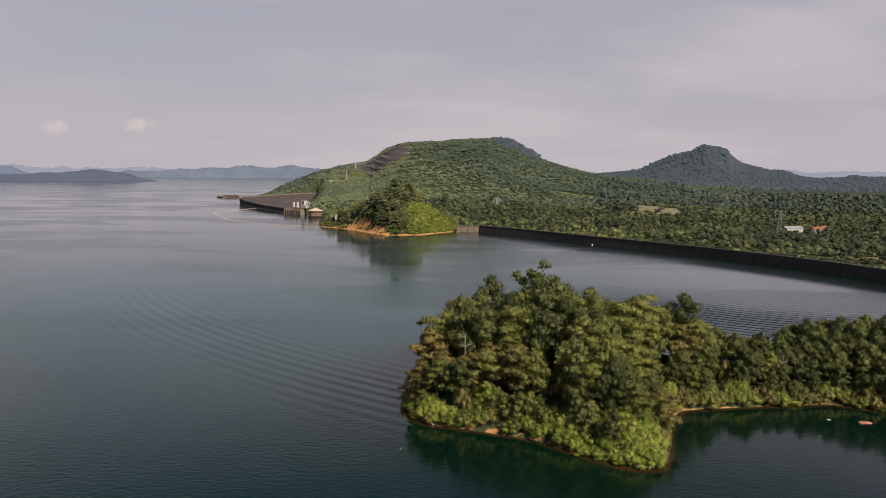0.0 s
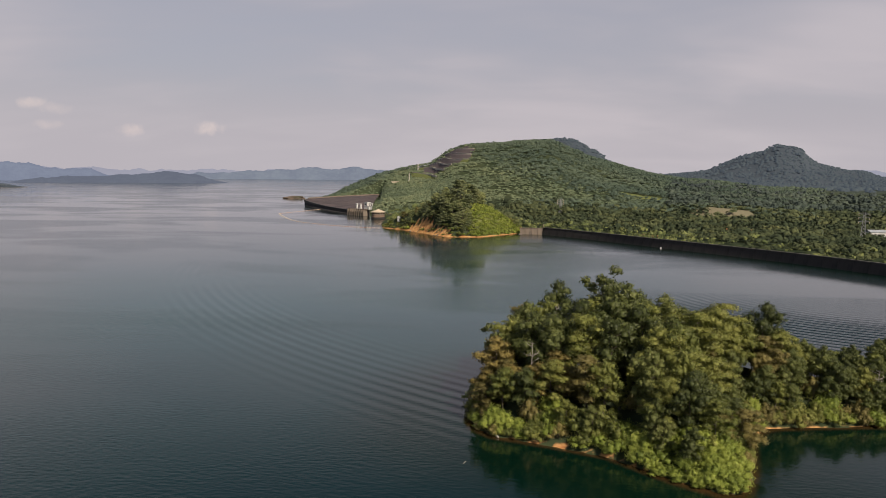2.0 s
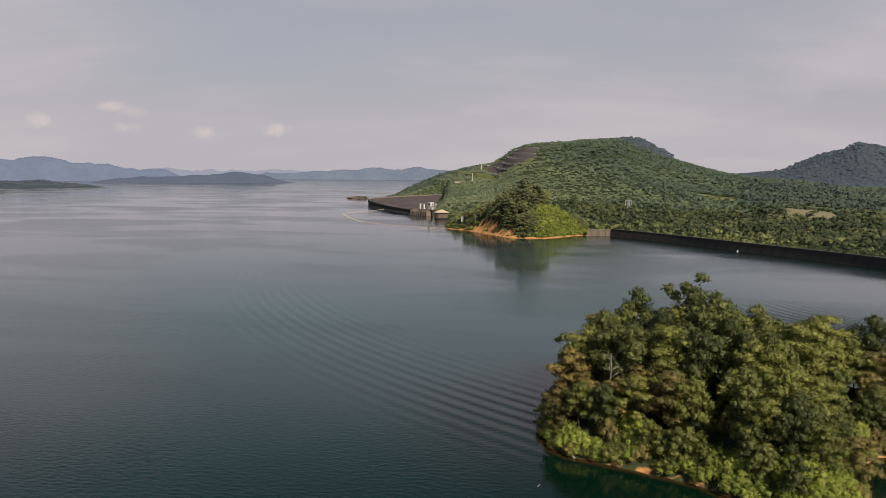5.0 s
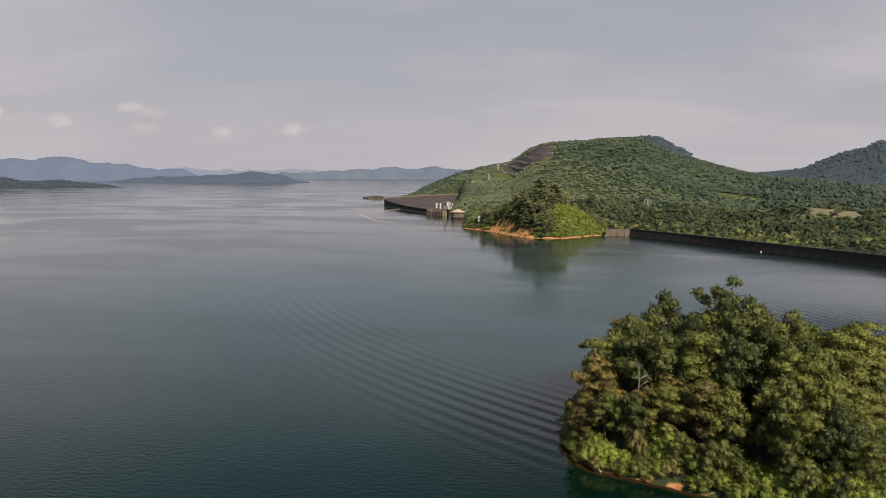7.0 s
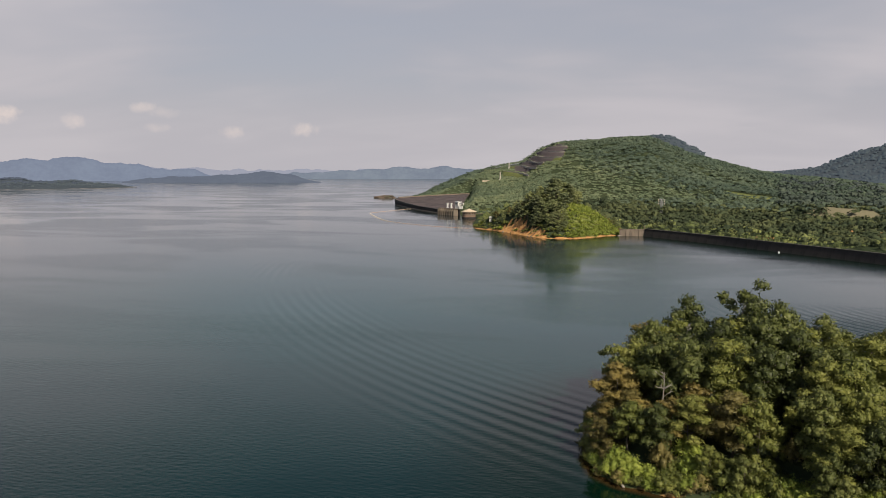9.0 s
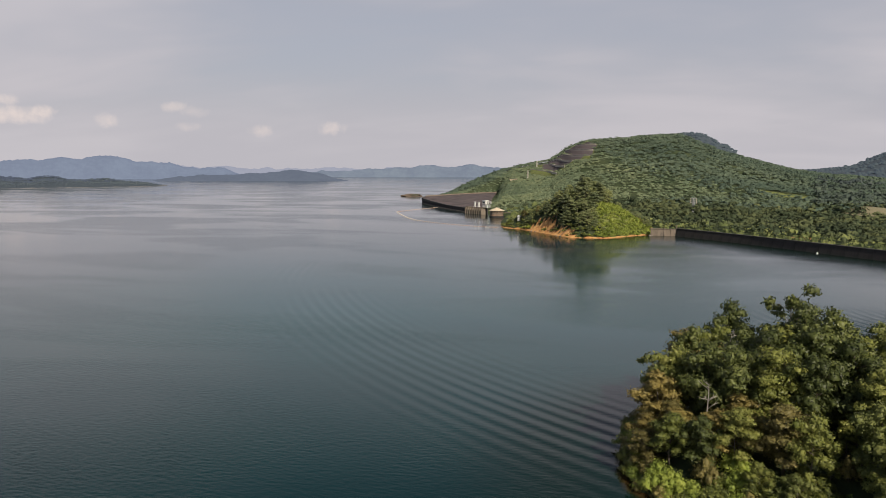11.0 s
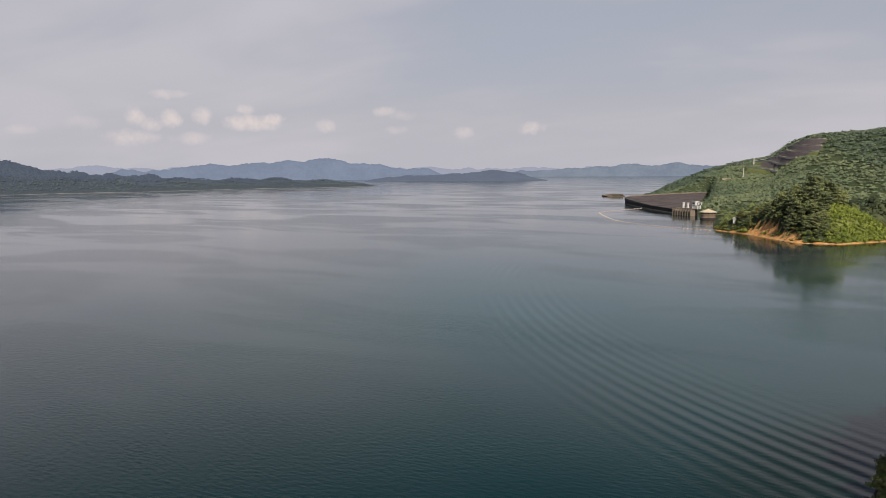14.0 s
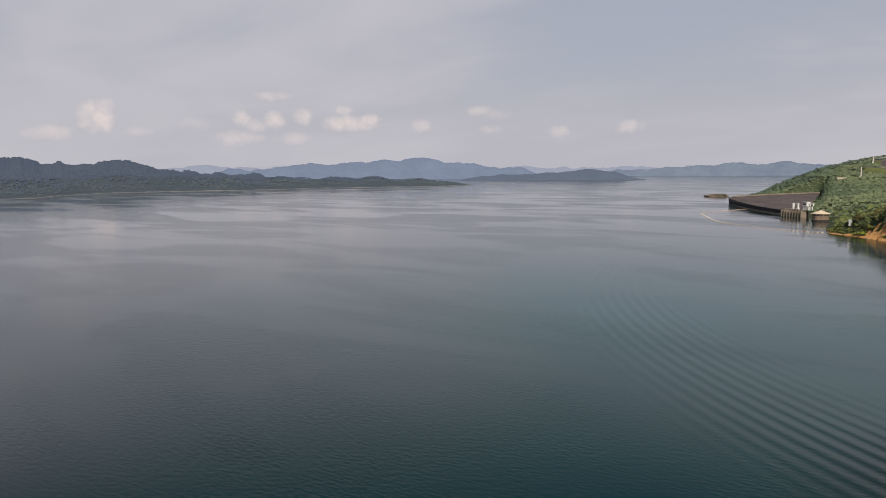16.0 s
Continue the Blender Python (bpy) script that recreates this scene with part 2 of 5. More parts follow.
# Bank and ridges: the first colour glows, painting haze over them.
M_BANK = distance("hazed_bank", (.080, .088, .102), (.11, .10, .085), 1.0)
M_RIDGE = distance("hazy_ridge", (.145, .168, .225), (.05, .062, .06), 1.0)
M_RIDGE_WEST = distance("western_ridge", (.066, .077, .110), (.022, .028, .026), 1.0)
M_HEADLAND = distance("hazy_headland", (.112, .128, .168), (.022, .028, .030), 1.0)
M_RIDGE_MID = distance("haze_blue_ridge", (.175, .200, .265), (.03, .04, .05), 1.0)
M_RIDGE_FAR = distance("haze_pale_ridge", (.310, .318, .375), (.02, .025, .03), 1.0)
M_CONC = surface("weathered_concrete", (.26, .21, .165), (.17, .14, .112), 0.5, 0.9, relief=0.03, stain=(.10, .085, .075), streak=0.25)
M_WALL = surface("dark_concrete", (.050, .045, .044), (.030, .028, .028), 0.35, 0.92, relief=0.05, stain=(.022, .021, .022), streak=0.2)
M_COPE = surface("worn_coping", (.13, .12, .11), (.08, .074, .07), 0.6, 0.9, relief=0.02, stain=(.05, .045, .04))
M_ROCKFILL = surface("dark_rockfill", (.125, .095, .098), (.058, .045, .050), 0.25, 0.95, relief=0.3, stain=(.085, .070, .060))
M_STONE = surface("pale_stone", (.62, .57, .50), (.48, .44, .39), 0.4, 0.9, relief=0.02, stain=(.30, .26, .22))
M_WHITE = surface("white_paint", (.78, .78, .76), (.62, .62, .60), 0.5, 0.5, relief=0.004, stain=(.45, .43, .40))
M_CREAM = surface("cream_roof", (.72, .60, .44), (.60, .50, .37), 0.4, 0.6, relief=0.01, stain=(.42, .33, .24))
M_BROWN = surface("brown_masonry", (.30, .20, .14), (.20, .14, .10), 0.5, 0.85, relief=0.02, stain=(.12, .09, .07))
M_TILE = surface("red_roof", (.45, .17, .09), (.32, .13, .08), 0.5, 0.8, relief=0.02, stain=(.20, .10, .07))
M_BOULDER = surface("bank_stone", (.33, .29, .245), (.21, .18, .15), 1.0, 0.9, relief=0.03, stain=(.13, .11, .09))
M_SHEET = surface("sheet_roof", (.52, .56, .60), (.40, .43, .46), 0.4, 0.4, 0.2, relief=0.01, stain=(.35, .34, .33))
M_STEEL = surface("galvanised_steel", (.45, .46, .47), (.32, .33, .34), 1.0, 0.5, 0.6, relief=0.004)
M_FLOAT = surface("float_plastic", (.80, .74, .66), (.66, .56, .44), 0.6, 0.5, relief=0.004)
M_ORANGE = surface("orange_plastic", (.62, .22, .08), (.45, .15, .06), 1.2, 0.5, relief=0.01, stain=(.35, .20, .12))
M_GLASS = surface("dark_glass", (.02, .025, .03), (.015, .018, .02), 1.0, 0.1, relief=0.0)
M_ISLET = surface("mud_and_rock", (.16, .115, .085), (.09, .07, .055), 0.2, 0.95, relief=0.3, stain=(.05, .07, .03))


def ground_material():
    m, t, p, o = material("ground")
    pos = t.nodes.new("ShaderNodeTexCoord").outputs["Object"]
    n1 = noise_node(t, pos, 0.05, 6.0, 0.6)
    n2 = noise_node(t, pos, 0.6, 5.0, 0.65)
    col = mix_colour(t, smooth_range(t, n1, 0.35, 0.65), (.036, .052, .026), (.058, .072, .036))
    at = {}
    for k in ("bare", "clay", "grass", "straw", "haze_tint"):
        a = t.nodes.new("ShaderNodeAttribute")
        a.attribute_name = k
        at[k] = a.outputs["Fac"]
    # Far ground shifts to blue-grey: haze put into the base colour.
    col = mix_colour(t, at["haze_tint"], col, mix_colour(t, n1, (.052, .068, .088), (.074, .092, .112)))
    ragged = math_node(t, "MULTIPLY", math_node(t, "SUBTRACT", n2, 0.5), 0.7)
    meadow = mix_colour(t, n2, (.120, .146, .044), (.205, .218, .076))
    col = mix_colour(t, smooth_range(t, math_node(t, "ADD", at["grass"], ragged), 0.3, 0.6), col, meadow)
    col = mix_colour(t, smooth_range(t, math_node(t, "ADD", at["straw"], ragged), 0.3, 0.6), col, mix_colour(t, n2, (.15, .145, .085), (.25, .22, .15)))
    slope = t.nodes.new("ShaderNodeSeparateXYZ")
    link(t, t.nodes.new("ShaderNodeNewGeometry").outputs["Normal"], slope.inputs[0])
    rock = mix_colour(t, n2, (.078, .066, .070), (.130, .110, .112))
    bench = mix_colour(t, n2, (.16, .17, .085), (.30, .27, .22))
    cut = mix_colour(t, smooth_range(t, slope.outputs[2], 0.965, 0.99), rock, bench)
    col = mix_colour(t, smooth_range(t, math_node(t, "ADD", at["bare"], ragged), 0.35, 0.6), col, cut)
    earth = mix_colour(t, smooth_range(t, n2, 0.3, 0.7), (.40, .165, .058), (.60, .37, .155))
    col = mix_colour(t, smooth_range(t, math_node(t, "ADD", at["clay"], ragged), 0.3, 0.6), col, earth)
    link(t, col, p.inputs["Base Color"])
    p.inputs["Roughness"].default_value, p.inputs["Specular IOR Level"].default_value = 0.95, 0.1
    bump(t, p, n2, 0.6, 0.4)
    return m


def wave_train(t, x, y, cx, cy, r0, r1, length, a0, a1):
    """Crests on circles round (cx, cy) between two radii and two bearings (degrees from +x), as a height."""
    dx, dy = math_node(t, "SUBTRACT", x, cx), math_node(t, "SUBTRACT", y, cy)
    rr = math_node(t, "SQRT", math_node(t, "ADD", math_node(t, "MULTIPLY", dx, dx), math_node(t, "MULTIPLY", dy, dy)))
    ang = math_node(t, "MULTIPLY", math_node(t, "ARCTAN2", dy, dx), 180 / math.pi)
    mid = (r0 + r1) / 2
    env = math_node(t, "MULTIPLY", smooth_range(t, rr, r0, mid), smooth_range(t, rr, mid, r1, 1.0, 0.0))
    fade = (a1 - a0) * 0.25
    env = math_node(t, "MULTIPLY", env, math_node(t, "MULTIPLY", smooth_range(t, ang, a0, a0 + fade), smooth_range(t, ang, a1 - fade, a1, 1.0, 0.0)))
    wob = noise_node(t, None, 0.05, 2.0)
    crest = math_node(t, "SINE", math_node(t, "ADD", math_node(t, "MULTIPLY", rr, 2 * math.pi / length), math_node(t, "MULTIPLY", wob, 3.0)))
    return math_node(t, "MULTIPLY", crest, env), wob


# wakes of passing boats: centre, inner and outer radius, wave length, bearings, height
WAKES = [(166.8, 375.3, 280.0, 332.0, 3.4, -172.0, -111.0, 0.025),
         (126.3, 254.2, 42.0, 116.0, 3.4, -176.0, -60.0, 0.10)]


def water_material():
    m, t, p, o = material("lake_water")
    pos = t.nodes.new("ShaderNodeTexCoord").outputs["Object"]
    s = t.nodes.new("ShaderNodeSeparateXYZ")
    link(t, pos, s.inputs[0])
    a = t.nodes.new("ShaderNodeAttribute")
    a.attribute_name = "shallow_reflect"
    tone = noise_node(t, pos, 0.012, 3.0)
    mid_bright = t.nodes.new("ShaderNodeAttribute")
    mid_bright.attribute_name = "mid_bright"
    far_pale = t.nodes.new("ShaderNodeAttribute")
    far_pale.attribute_name = "far_sheen"
    deep = mix_colour(t, tone, (.0005, .0045, .0068), (.0007, .0085, .0115))
    # Brighter teal in mid-lake stands in for the view's brighter centre.
    deep = mix_colour(t, math_node(t, "MULTIPLY", mid_bright.outputs["Fac"], smooth_range(t, tone, 0.2, 0.7, 0.7, 1.0)), deep, (.0018, .050, .050))
    # Water paler with distance: the far sky's reflection painted into its colour.
    deep = mix_colour(t, math_node(t, "MULTIPLY", far_pale.outputs["Fac"], smooth_range(t, tone, 0.3, 0.7, 0.6, 1.0)), deep, (.044, .058, .068))
    # Dark green near shore paints the trees' reflection; brown edge is shallow bed.
    col = mix_colour(t, smooth_range(t, a.outputs["Fac"], 0.0, 0.7), deep, (.0013, .012, .007))
    col = mix_colour(t, smooth_range(t, a.outputs["Fac"], 0.93, 1.0), col, (.060, .034, .012))
    link(t, col, p.inputs["Base Color"])
    p.inputs["IOR"].default_value = 1.36
    slick_map = node(t, "ShaderNodeMapping", Rotation=(0, 0, radians(-20)), Scale=(1.0, 2.4, 1.0))
    link(t, pos, slick_map.inputs[0])
    slick = smooth_range(t, noise_node(t, slick_map.outputs[0], 0.0065, 4.0, 0.55, 0.6), 0.40, 0.60)
    calm = math_node(t, "SUBTRACT", 1.0, math_node(t, "MULTIPLY", far_pale.outputs["Fac"], 0.15))
    link(t, math_node(t, "MULTIPLY", smooth_range(t, slick, 0.0, 1.0, 0.09, 0.19), calm), p.inputs["Roughness"])
    chop_map = node(t, "ShaderNodeMapping", Rotation=(0, 0, radians(30)), Scale=(1.0, 2.2, 1.0))
    link(t, pos, chop_map.inputs[0])
    chop = noise_node(t, chop_map.outputs[0], 0.7, 2.0, 0.45)
    h = math_node(t, "MULTIPLY", chop, math_node(t, "MULTIPLY", calm, math_node(t, "ADD", math_node(t, "MULTIPLY", slick, 0.034), 0.012)))
    for *args, amplitude in WAKES:
        w, wob = wave_train(t, s.outputs[0], s.outputs[1], *args)
        h = math_node(t, "ADD", h, math_node(t, "MULTIPLY", w, amplitude))
    bump(t, p, h, 1.0, 1.0)
    return m


# ---- the lie of the land ----
def rng_of(seed):
    return np.random.default_rng(seed)


PENINSULA = [(-0.5, 106), (2.5, 103), (11, 100.3), (19, 97), (26, 90), (30.5, 86.8), (34, 87), (36.8, 93), (41, 107), (45, 111.5),
             (55, 113.5), (65, 115), (72, 116), (80, 112), (100, 106), (140, 96), (200, 70), (260, 60), (260, 130), (200, 135),
             (150, 140), (110, 148), (80, 146), (60, 143), (40, 147), (20, 143), (6, 137), (-2, 126), (-2, 113)]
DAM = [(25.1, 474.1), (58.6, 435.4), (85.4, 400), (113, 364.5), (138, 330), (157.5, 297.5), (171.3, 265), (182, 225), (190, 175), (196, 130)]
MAINLAND = [(-253, 856), (-188, 735), (-152, 678), (-126, 655), (-108, 628), (-103, 575), (-93, 520), (-89, 508), (-74, 495), (-54, 468),
            (-37, 444), (-16, 446), (2, 471), (10, 480), (27, 480)] + [(x + 2.5, y + 2) for x, y in DAM] + [
            (260, -200), (320, -1500), (2900, -1500), (2900, 4900), (300, 4900), (0, 2300), (-240, 1700), (-330, 1330), (-290, 1080)]
WEST = [(-1180, 440), (-1200, 504), (-1258, 555), (-1345, 674), (-1330, 804), (-1261, 931), (-1266, 1137), (-1210, 1281), (-1128, 1441),
        (-1150, 1590), (-1290, 1700), (-1700, 1750), (-2900, 1700), (-2900, -900), (-1350, -500), (-1150, 200)]


def inside_distance(poly, x, y):
    """Metres inside a polygon (negative outside), for arrays."""
    p = np.array(poly, float)
    q = np.roll(p, -1, 0)
    best = np.full(x.shape, 1e9)
    odd = np.zeros(x.shape, bool)
    for (ax, ay), (bx, by) in zip(p, q):
        ex, ey = bx - ax, by - ay
        u = np.clip(((x - ax) * ex + (y - ay) * ey) / (ex * ex + ey * ey), 0, 1)
        best = np.minimum(best, np.hypot(x - ax - u * ex, y - ay - u * ey))
        cross = (ay > y) != (by > y)
        with np.errstate(divide="ignore", invalid="ignore"):
            odd ^= cross & (x < (bx - ax) * (y - ay) / (by - ay if by != ay else 1e-9) + ax)
    return np.where(odd, best, -best)


def waves(x, y, size, seed):
    """Smooth rolling noise between about -1 and 1, for arrays."""
    r = rng_of(seed)
    z = np.zeros(x.shape)
    for k in range(9):
        a, f, ph = r.uniform(0, 6.283), r.uniform(0.6, 2.2) / size, r.uniform(0, 6.283)
        z += np.sin((x * np.cos(a) + y * np.sin(a)) * f * 6.283 + ph) / (1 + 0.5 * k)
    return z / 2.2


def smooth(a, b, v):
    u = np.clip((v - a) / (b - a), 0, 1)
    return u * u * (3 - 2 * u)


def blob(x, y, cx, cy, sx, sy, turn=0.0):
    c, s = math.cos(radians(turn)), math.sin(radians(turn))
    u, v = (x - cx) * c + (y - cy) * s, -(x - cx) * s + (y - cy) * c
    return np.exp(-0.5 * ((u / sx) ** 2 + (v / sy) ** 2))


RIDGE_X = [-330, -266, -205, -147, -121, -106, -86, -59, -15, 59, 90, 125, 196, 231, 284, 372, 520]
RIDGE_Z = [0, 3, 28, 43, 47, 62, 73, 79, 79, 82, 70, 54, 34, 28, 22, 15, 8]


PEAK_X = [480, 560, 640, 705, 746, 808, 850, 892, 943, 985, 1028, 1050, 1083, 1126, 1169, 1243, 1297, 1360, 1444, 1507, 1630, 1900]
PEAK_Z = [6, 18, 24, 33, 55, 80, 93, 107, 133, 125, 118, 94, 66, 50, 42, 34, 18, 8, 11, 16, 11, 5]


def big_hill(x, y):
    xr = x * 1105 / np.clip(y, 700, 1400)
    r = sum(np.interp(xr + d, RIDGE_X, RIDGE_Z) for d in (-9, 0, 9)) / 3
    g = np.where(y < 1105, 1 - smooth(0, 1, np.abs(1105 - y) / 560) ** 0.8, 1 - smooth(0, 1, (y - 1105) / 650))
    g = np.where(y < 1105, 0.55 * g + 0.45 * np.clip(1 - (1105 - y) / 540, 0, 1), g)
    return r * g


def terrace_mask(x, y):
    xr = x * 1105 / np.clip(y, 700, 1400)
    return smooth(-205, -185, xr) * (1 - smooth(-62, -40, xr)) * smooth(905, 945, y + 0.35 * (xr + 110)) * (1 - smooth(1104, 1112, y))


def rock_mask(x, y):
    xr = x * 1105 / np.clip(y, 700, 1400)
    z = big_hill(x, y)
    mid = np.interp(z, [37, 43, 50, 60, 70, 78], [-129, -120, -109, -95, -82, -74])
    half = np.interp(z, [37, 43, 50, 60, 70, 78], [9, 14, 20, 32, 26, 12])
    return (1 - smooth(half - 4, half + 4, np.abs(xr - mid))) * smooth(33, 38, z) * (1 - smooth(1098, 1108, y))


# terrace kerbs on the cut hillside: height and the stretch that each runs along
KERBS = [(69.9, -88, -58), (62.9, -106, -62), (55.9, -128, -66), (48.9, -136, -92), (41.9, -146, -103), (34.9, -154, -114)]


def kerb_mask(x, y):
    """True just below and on a terrace kerb."""
    xr = x * 1105 / np.clip(y, 700, 1400)
    z = big_hill(x, y)
    m = np.zeros(np.shape(x), bool)
    for level, x0, x1 in KERBS:
        m |= (z > level - 2.8) & (z < level + 0.6) & (xr > x0 - 2) & (xr < x1 + 2)
    return m & (y > 800) & (y < 1106)


DAM_FIELD = [(-256, 850), (-150, 668), (-130, 654), (-186, 984)]


def height(x, y):
    x, y = np.asarray(x, float), np.asarray(y, float)
    pen, main, west = (inside_distance(p, x, y) for p in (PENINSULA, MAINLAND, WEST))
    bank = lambda d, top, run: np.where(d > 0, top * (1 - np.exp(-d / run)), np.maximum(d * 0.45, -7))
    hp = bank(pen, 5.5 - 3.0 * smooth(48, 62, x), 9) + np.where(pen > 0, 0.4 * waves(x, y, 14, 3), 0)
    hm = bank(main, 2.2, 6)
    land = smooth(0, 40, main)
    hill = big_hill(x, y)
    mask = terrace_mask(x, y)
    step = 7.0
    u = hill / step
    stepped = step * (np.floor(u) + smooth(0.42, 0.98, u - np.floor(u)))
    hill = hill + mask * (stepped - hill)
    hill = hill * (1 - smooth(-16, -2, inside_distance(DAM_FIELD, x, y)))
    hm = hm + land * hill * (1 + (0.06 * waves(x, y, 75, 91) + 0.10 * waves(x, y * 0.35, 120, 92)) * (1 - smooth(1000, 1085, y)) * (1 - mask))
    # the wooded knoll with its clay bluff
    knoll = 16 * blob(x, y, -34, 484, 19, 24) + 8 * blob(x, y, -62, 515, 24, 24) + 5 * blob(x, y, -10, 482, 12, 18)
    hm = hm + smooth(0, 14, main) * knoll * (1 + 0.1 * waves(x, y, 18, 8))
    bluff = blob(x, y, -57, 476, 17, 8, -54) + blob(x, y, -41, 452, 6, 4, -54)
    hm = hm + smooth(0.5, 5, main) * bluff * (1.5 * waves(x, y, 8, 66) + 0.7 * waves(x, y, 3.6, 67))
    # valley and the hills behind it
    far = 9 * smooth(650, 1500, y) + 13 * smooth(1500, 2600, y)
    xp = x * 2690 / np.clip(y, 1900, 3200)
    peak = (sum(np.interp(xp + d, PEAK_X, PEAK_Z) for d in (-4, 0, 4)) / 3 * np.exp(-0.5 * ((y - 2690) / np.where(y < 2690, 270, 200)) ** 2)
            + 7 * blob(x, y, 800, 2250, 300, 160) * (1 + 0.4 * waves(x, y, 120, 81)))
    back = 118 * blob(x, y, 128, 1950, 105, 260)
    mound = 8 * blob(x, y, 187, 652, 26, 15) * (1 + 0.3 * waves(x, y, 22, 64)) + 6 * blob(x, y, 560, 820, 160, 60)
    hm = hm + land * (far + peak + back + mound + (1.2 + 3.5 * smooth(700, 1800, y)) * waves(x, y, 260, 5) * smooth(100, 500, y))
    hw = bank(west, 9, 40) + smooth(0, 200, west) * (
        16 * blob(x, y, -1560, 560, 130, 190) + 17 * blob(x, y, -1520, 880, 150, 110) + 9 * blob(x, y, -1480, 1150, 170, 140)
        + 6 * blob(x, y, -1420, 1480, 160, 130) + 6 * waves(x, y, 240, 7))
    hw = hw + np.where(west > 0, 3.0 * waves(x, y, 110, 17) * smooth(0, 120, west), 0)
    return np.maximum(np.maximum(hp, hm), hw)


def spacing(*stretches):
    v = [stretches[0][0]]
    for a, b, d in stretches:
        n = max(1, round((b - a) / d))
        v += list(np.linspace(a, b, n + 1)[1:])
    return np.array(v)


def part(name, data, mat, parent=None, label="", smooth_faces=False):
    """Links a bmesh or a mesh as one mesh object under a thing or a part."""
    if isinstance(data, bmesh.types.BMesh):
        me = bpy.data.meshes.new(name)
        data.to_mesh(me)
        data.free()
    else:
        me = data
    if mat is not None and not me.materials:
        me.materials.append(mat)
    if smooth_faces:
        me.polygons.foreach_set("use_smooth", np.ones(len(me.polygons), bool))
    ob = new(name, me)
    ob.parent = parent
    if label:
        ob["label"] = label
    return ob


def thing(name, label, category, group="", kind="", at=None):
    ob = new(name)
    ob.empty_display_size = 0.2
    if at is not None:
        ob.matrix_basis = at
    return tagged(ob, label, category, group, kind)


def mesh_of(name, verts, faces, smooth_faces=False):
    """A mesh from arrays of corners and of faces with equally many corners."""
    verts, faces = np.asarray(verts, np.float32), np.asarray(faces, np.int32)
    me = bpy.data.meshes.new(name)
    k = faces.shape[1]
    me.vertices.add(len(verts))
    me.vertices.foreach_set("co", verts.ravel())
    me.loops.add(faces.size)
    me.loops.foreach_set("vertex_index", faces.ravel())
    me.polygons.add(len(faces))
    me.polygons.foreach_set("loop_start", np.arange(0, faces.size, k, dtype=np.int32))
    if smooth_faces:
        me.polygons.foreach_set("use_smooth", np.ones(len(faces), bool))
    me.update(calc_edges=True)
    return me


def grid_mesh(name, xs, ys, z):
    X, Y = np.meshgrid(xs, ys)
    n = len(xs)
    i = np.arange(len(ys) - 1)[:, None] * n + np.arange(n - 1)[None]
    faces = np.stack([i, i + 1, i + n + 1, i + n], -1).reshape(-1, 4)
    return mesh_of(name, np.stack([X, Y, z], -1).reshape(-1, 3), faces, True)


def float_attribute(me, name, values):
    me.attributes.new(name, "FLOAT", "POINT").data.foreach_set("value", np.asarray(values, np.float32).ravel())


def clay_mask(x, y):
    bluff = blob(x, y, -59, 475.2, 15, 5.2, -54) * 1.6 + blob(x, y, -41, 451, 6, 3.2, -54) * 1.3
    pen = inside_distance(PENINSULA, x, y)
    rim = (0.62 + 0.3 * waves(x, y, 11, 68)) * np.exp(-((pen + 0.1) / 0.7) ** 2)
    main = inside_distance(MAINLAND, x, y)
    rim2 = np.where((main > -2) & (main < 1.2) & (y < 520) & (x < 8) & (x > -95), 0.8, 0)
    bluff = bluff * (0.72 + 0.6 * waves(x, y, 9, 61))
    spots = blob(x, y, 162, 508, 6, 18) * 1.2 + 0.65 * blob(x, y, 95, 466, 7, 10) + blob(x, y, 203, 318, 8, 9)
    return np.maximum.reduce([bluff, rim, rim2, spots])


def grass_mask(x, y):
    beside = inside_distance(DAM_FIELD, x, y)
    return np.maximum.reduce([np.where((beside > -24) & (beside < 0) & (y > 660), 0.2, 0), blob(x, y, -6, 468, 13, 16), 0.7 * blob(x, y, 150, 800, 34, 20)])


def straw_mask(x, y):
    west = inside_distance(WEST, x, y)
    return np.where((x < -900) & (west > -3) & (west < 6), 0.42, 0) + (1.0 + 0.5 * waves(x, y, 13, 62)) * blob(x, y, 187, 640, 19, 14)


gx = spacing((-2900, -1500, 100), (-1500, -1100, 25), (-1100, -300, 50), (-300, -100, 6), (-100, -4, 2), (-4, 84, 1.3), (84, 110, 5), (110, 300, 9), (300, 700, 20), (700, 1500, 32), (1500, 2900, 140))
gy = spacing((-1500, 40, 70), (40, 80, 8), (80, 122, 1.3), (122, 150, 3), (150, 430, 8), (430, 520, 2), (520, 540, 5), (540, 920, 9), (920, 1120, 3.6), (1120, 2000, 26), (2000, 3000, 36), (3000, 4900, 190))
GX, GY = np.meshgrid(gx, gy)
ground_me = grid_mesh("ground", gx, gy, height(GX, GY))
float_attribute(ground_me, "bare", rock_mask(GX, GY))
float_attribute(ground_me, "clay", clay_mask(GX, GY))
lush = (blob(GX, GY, -150, 860, 70, 120) + 0.65 * (1 - smooth(-60, 60, GX)) * (1 - smooth(880, 1060, GY)) + 0.7 * blob(GX, GY, 60, 720, 170, 60)) * (GY > 560) * (GX > -330)
float_attribute(ground_me, "grass", np.maximum.reduce([grass_mask(GX, GY), 0.5 * kerb_mask(GX, GY), 0.3 * np.clip(lush, 0, 1)]))
float_attribute(ground_me, "straw", straw_mask(GX, GY))
# Share of painted haze, growing up the valley and on the western shore.
float_attribute(ground_me, "haze_tint", np.maximum(smooth(900, 1700, GY), smooth(-900, -1150, GX)))
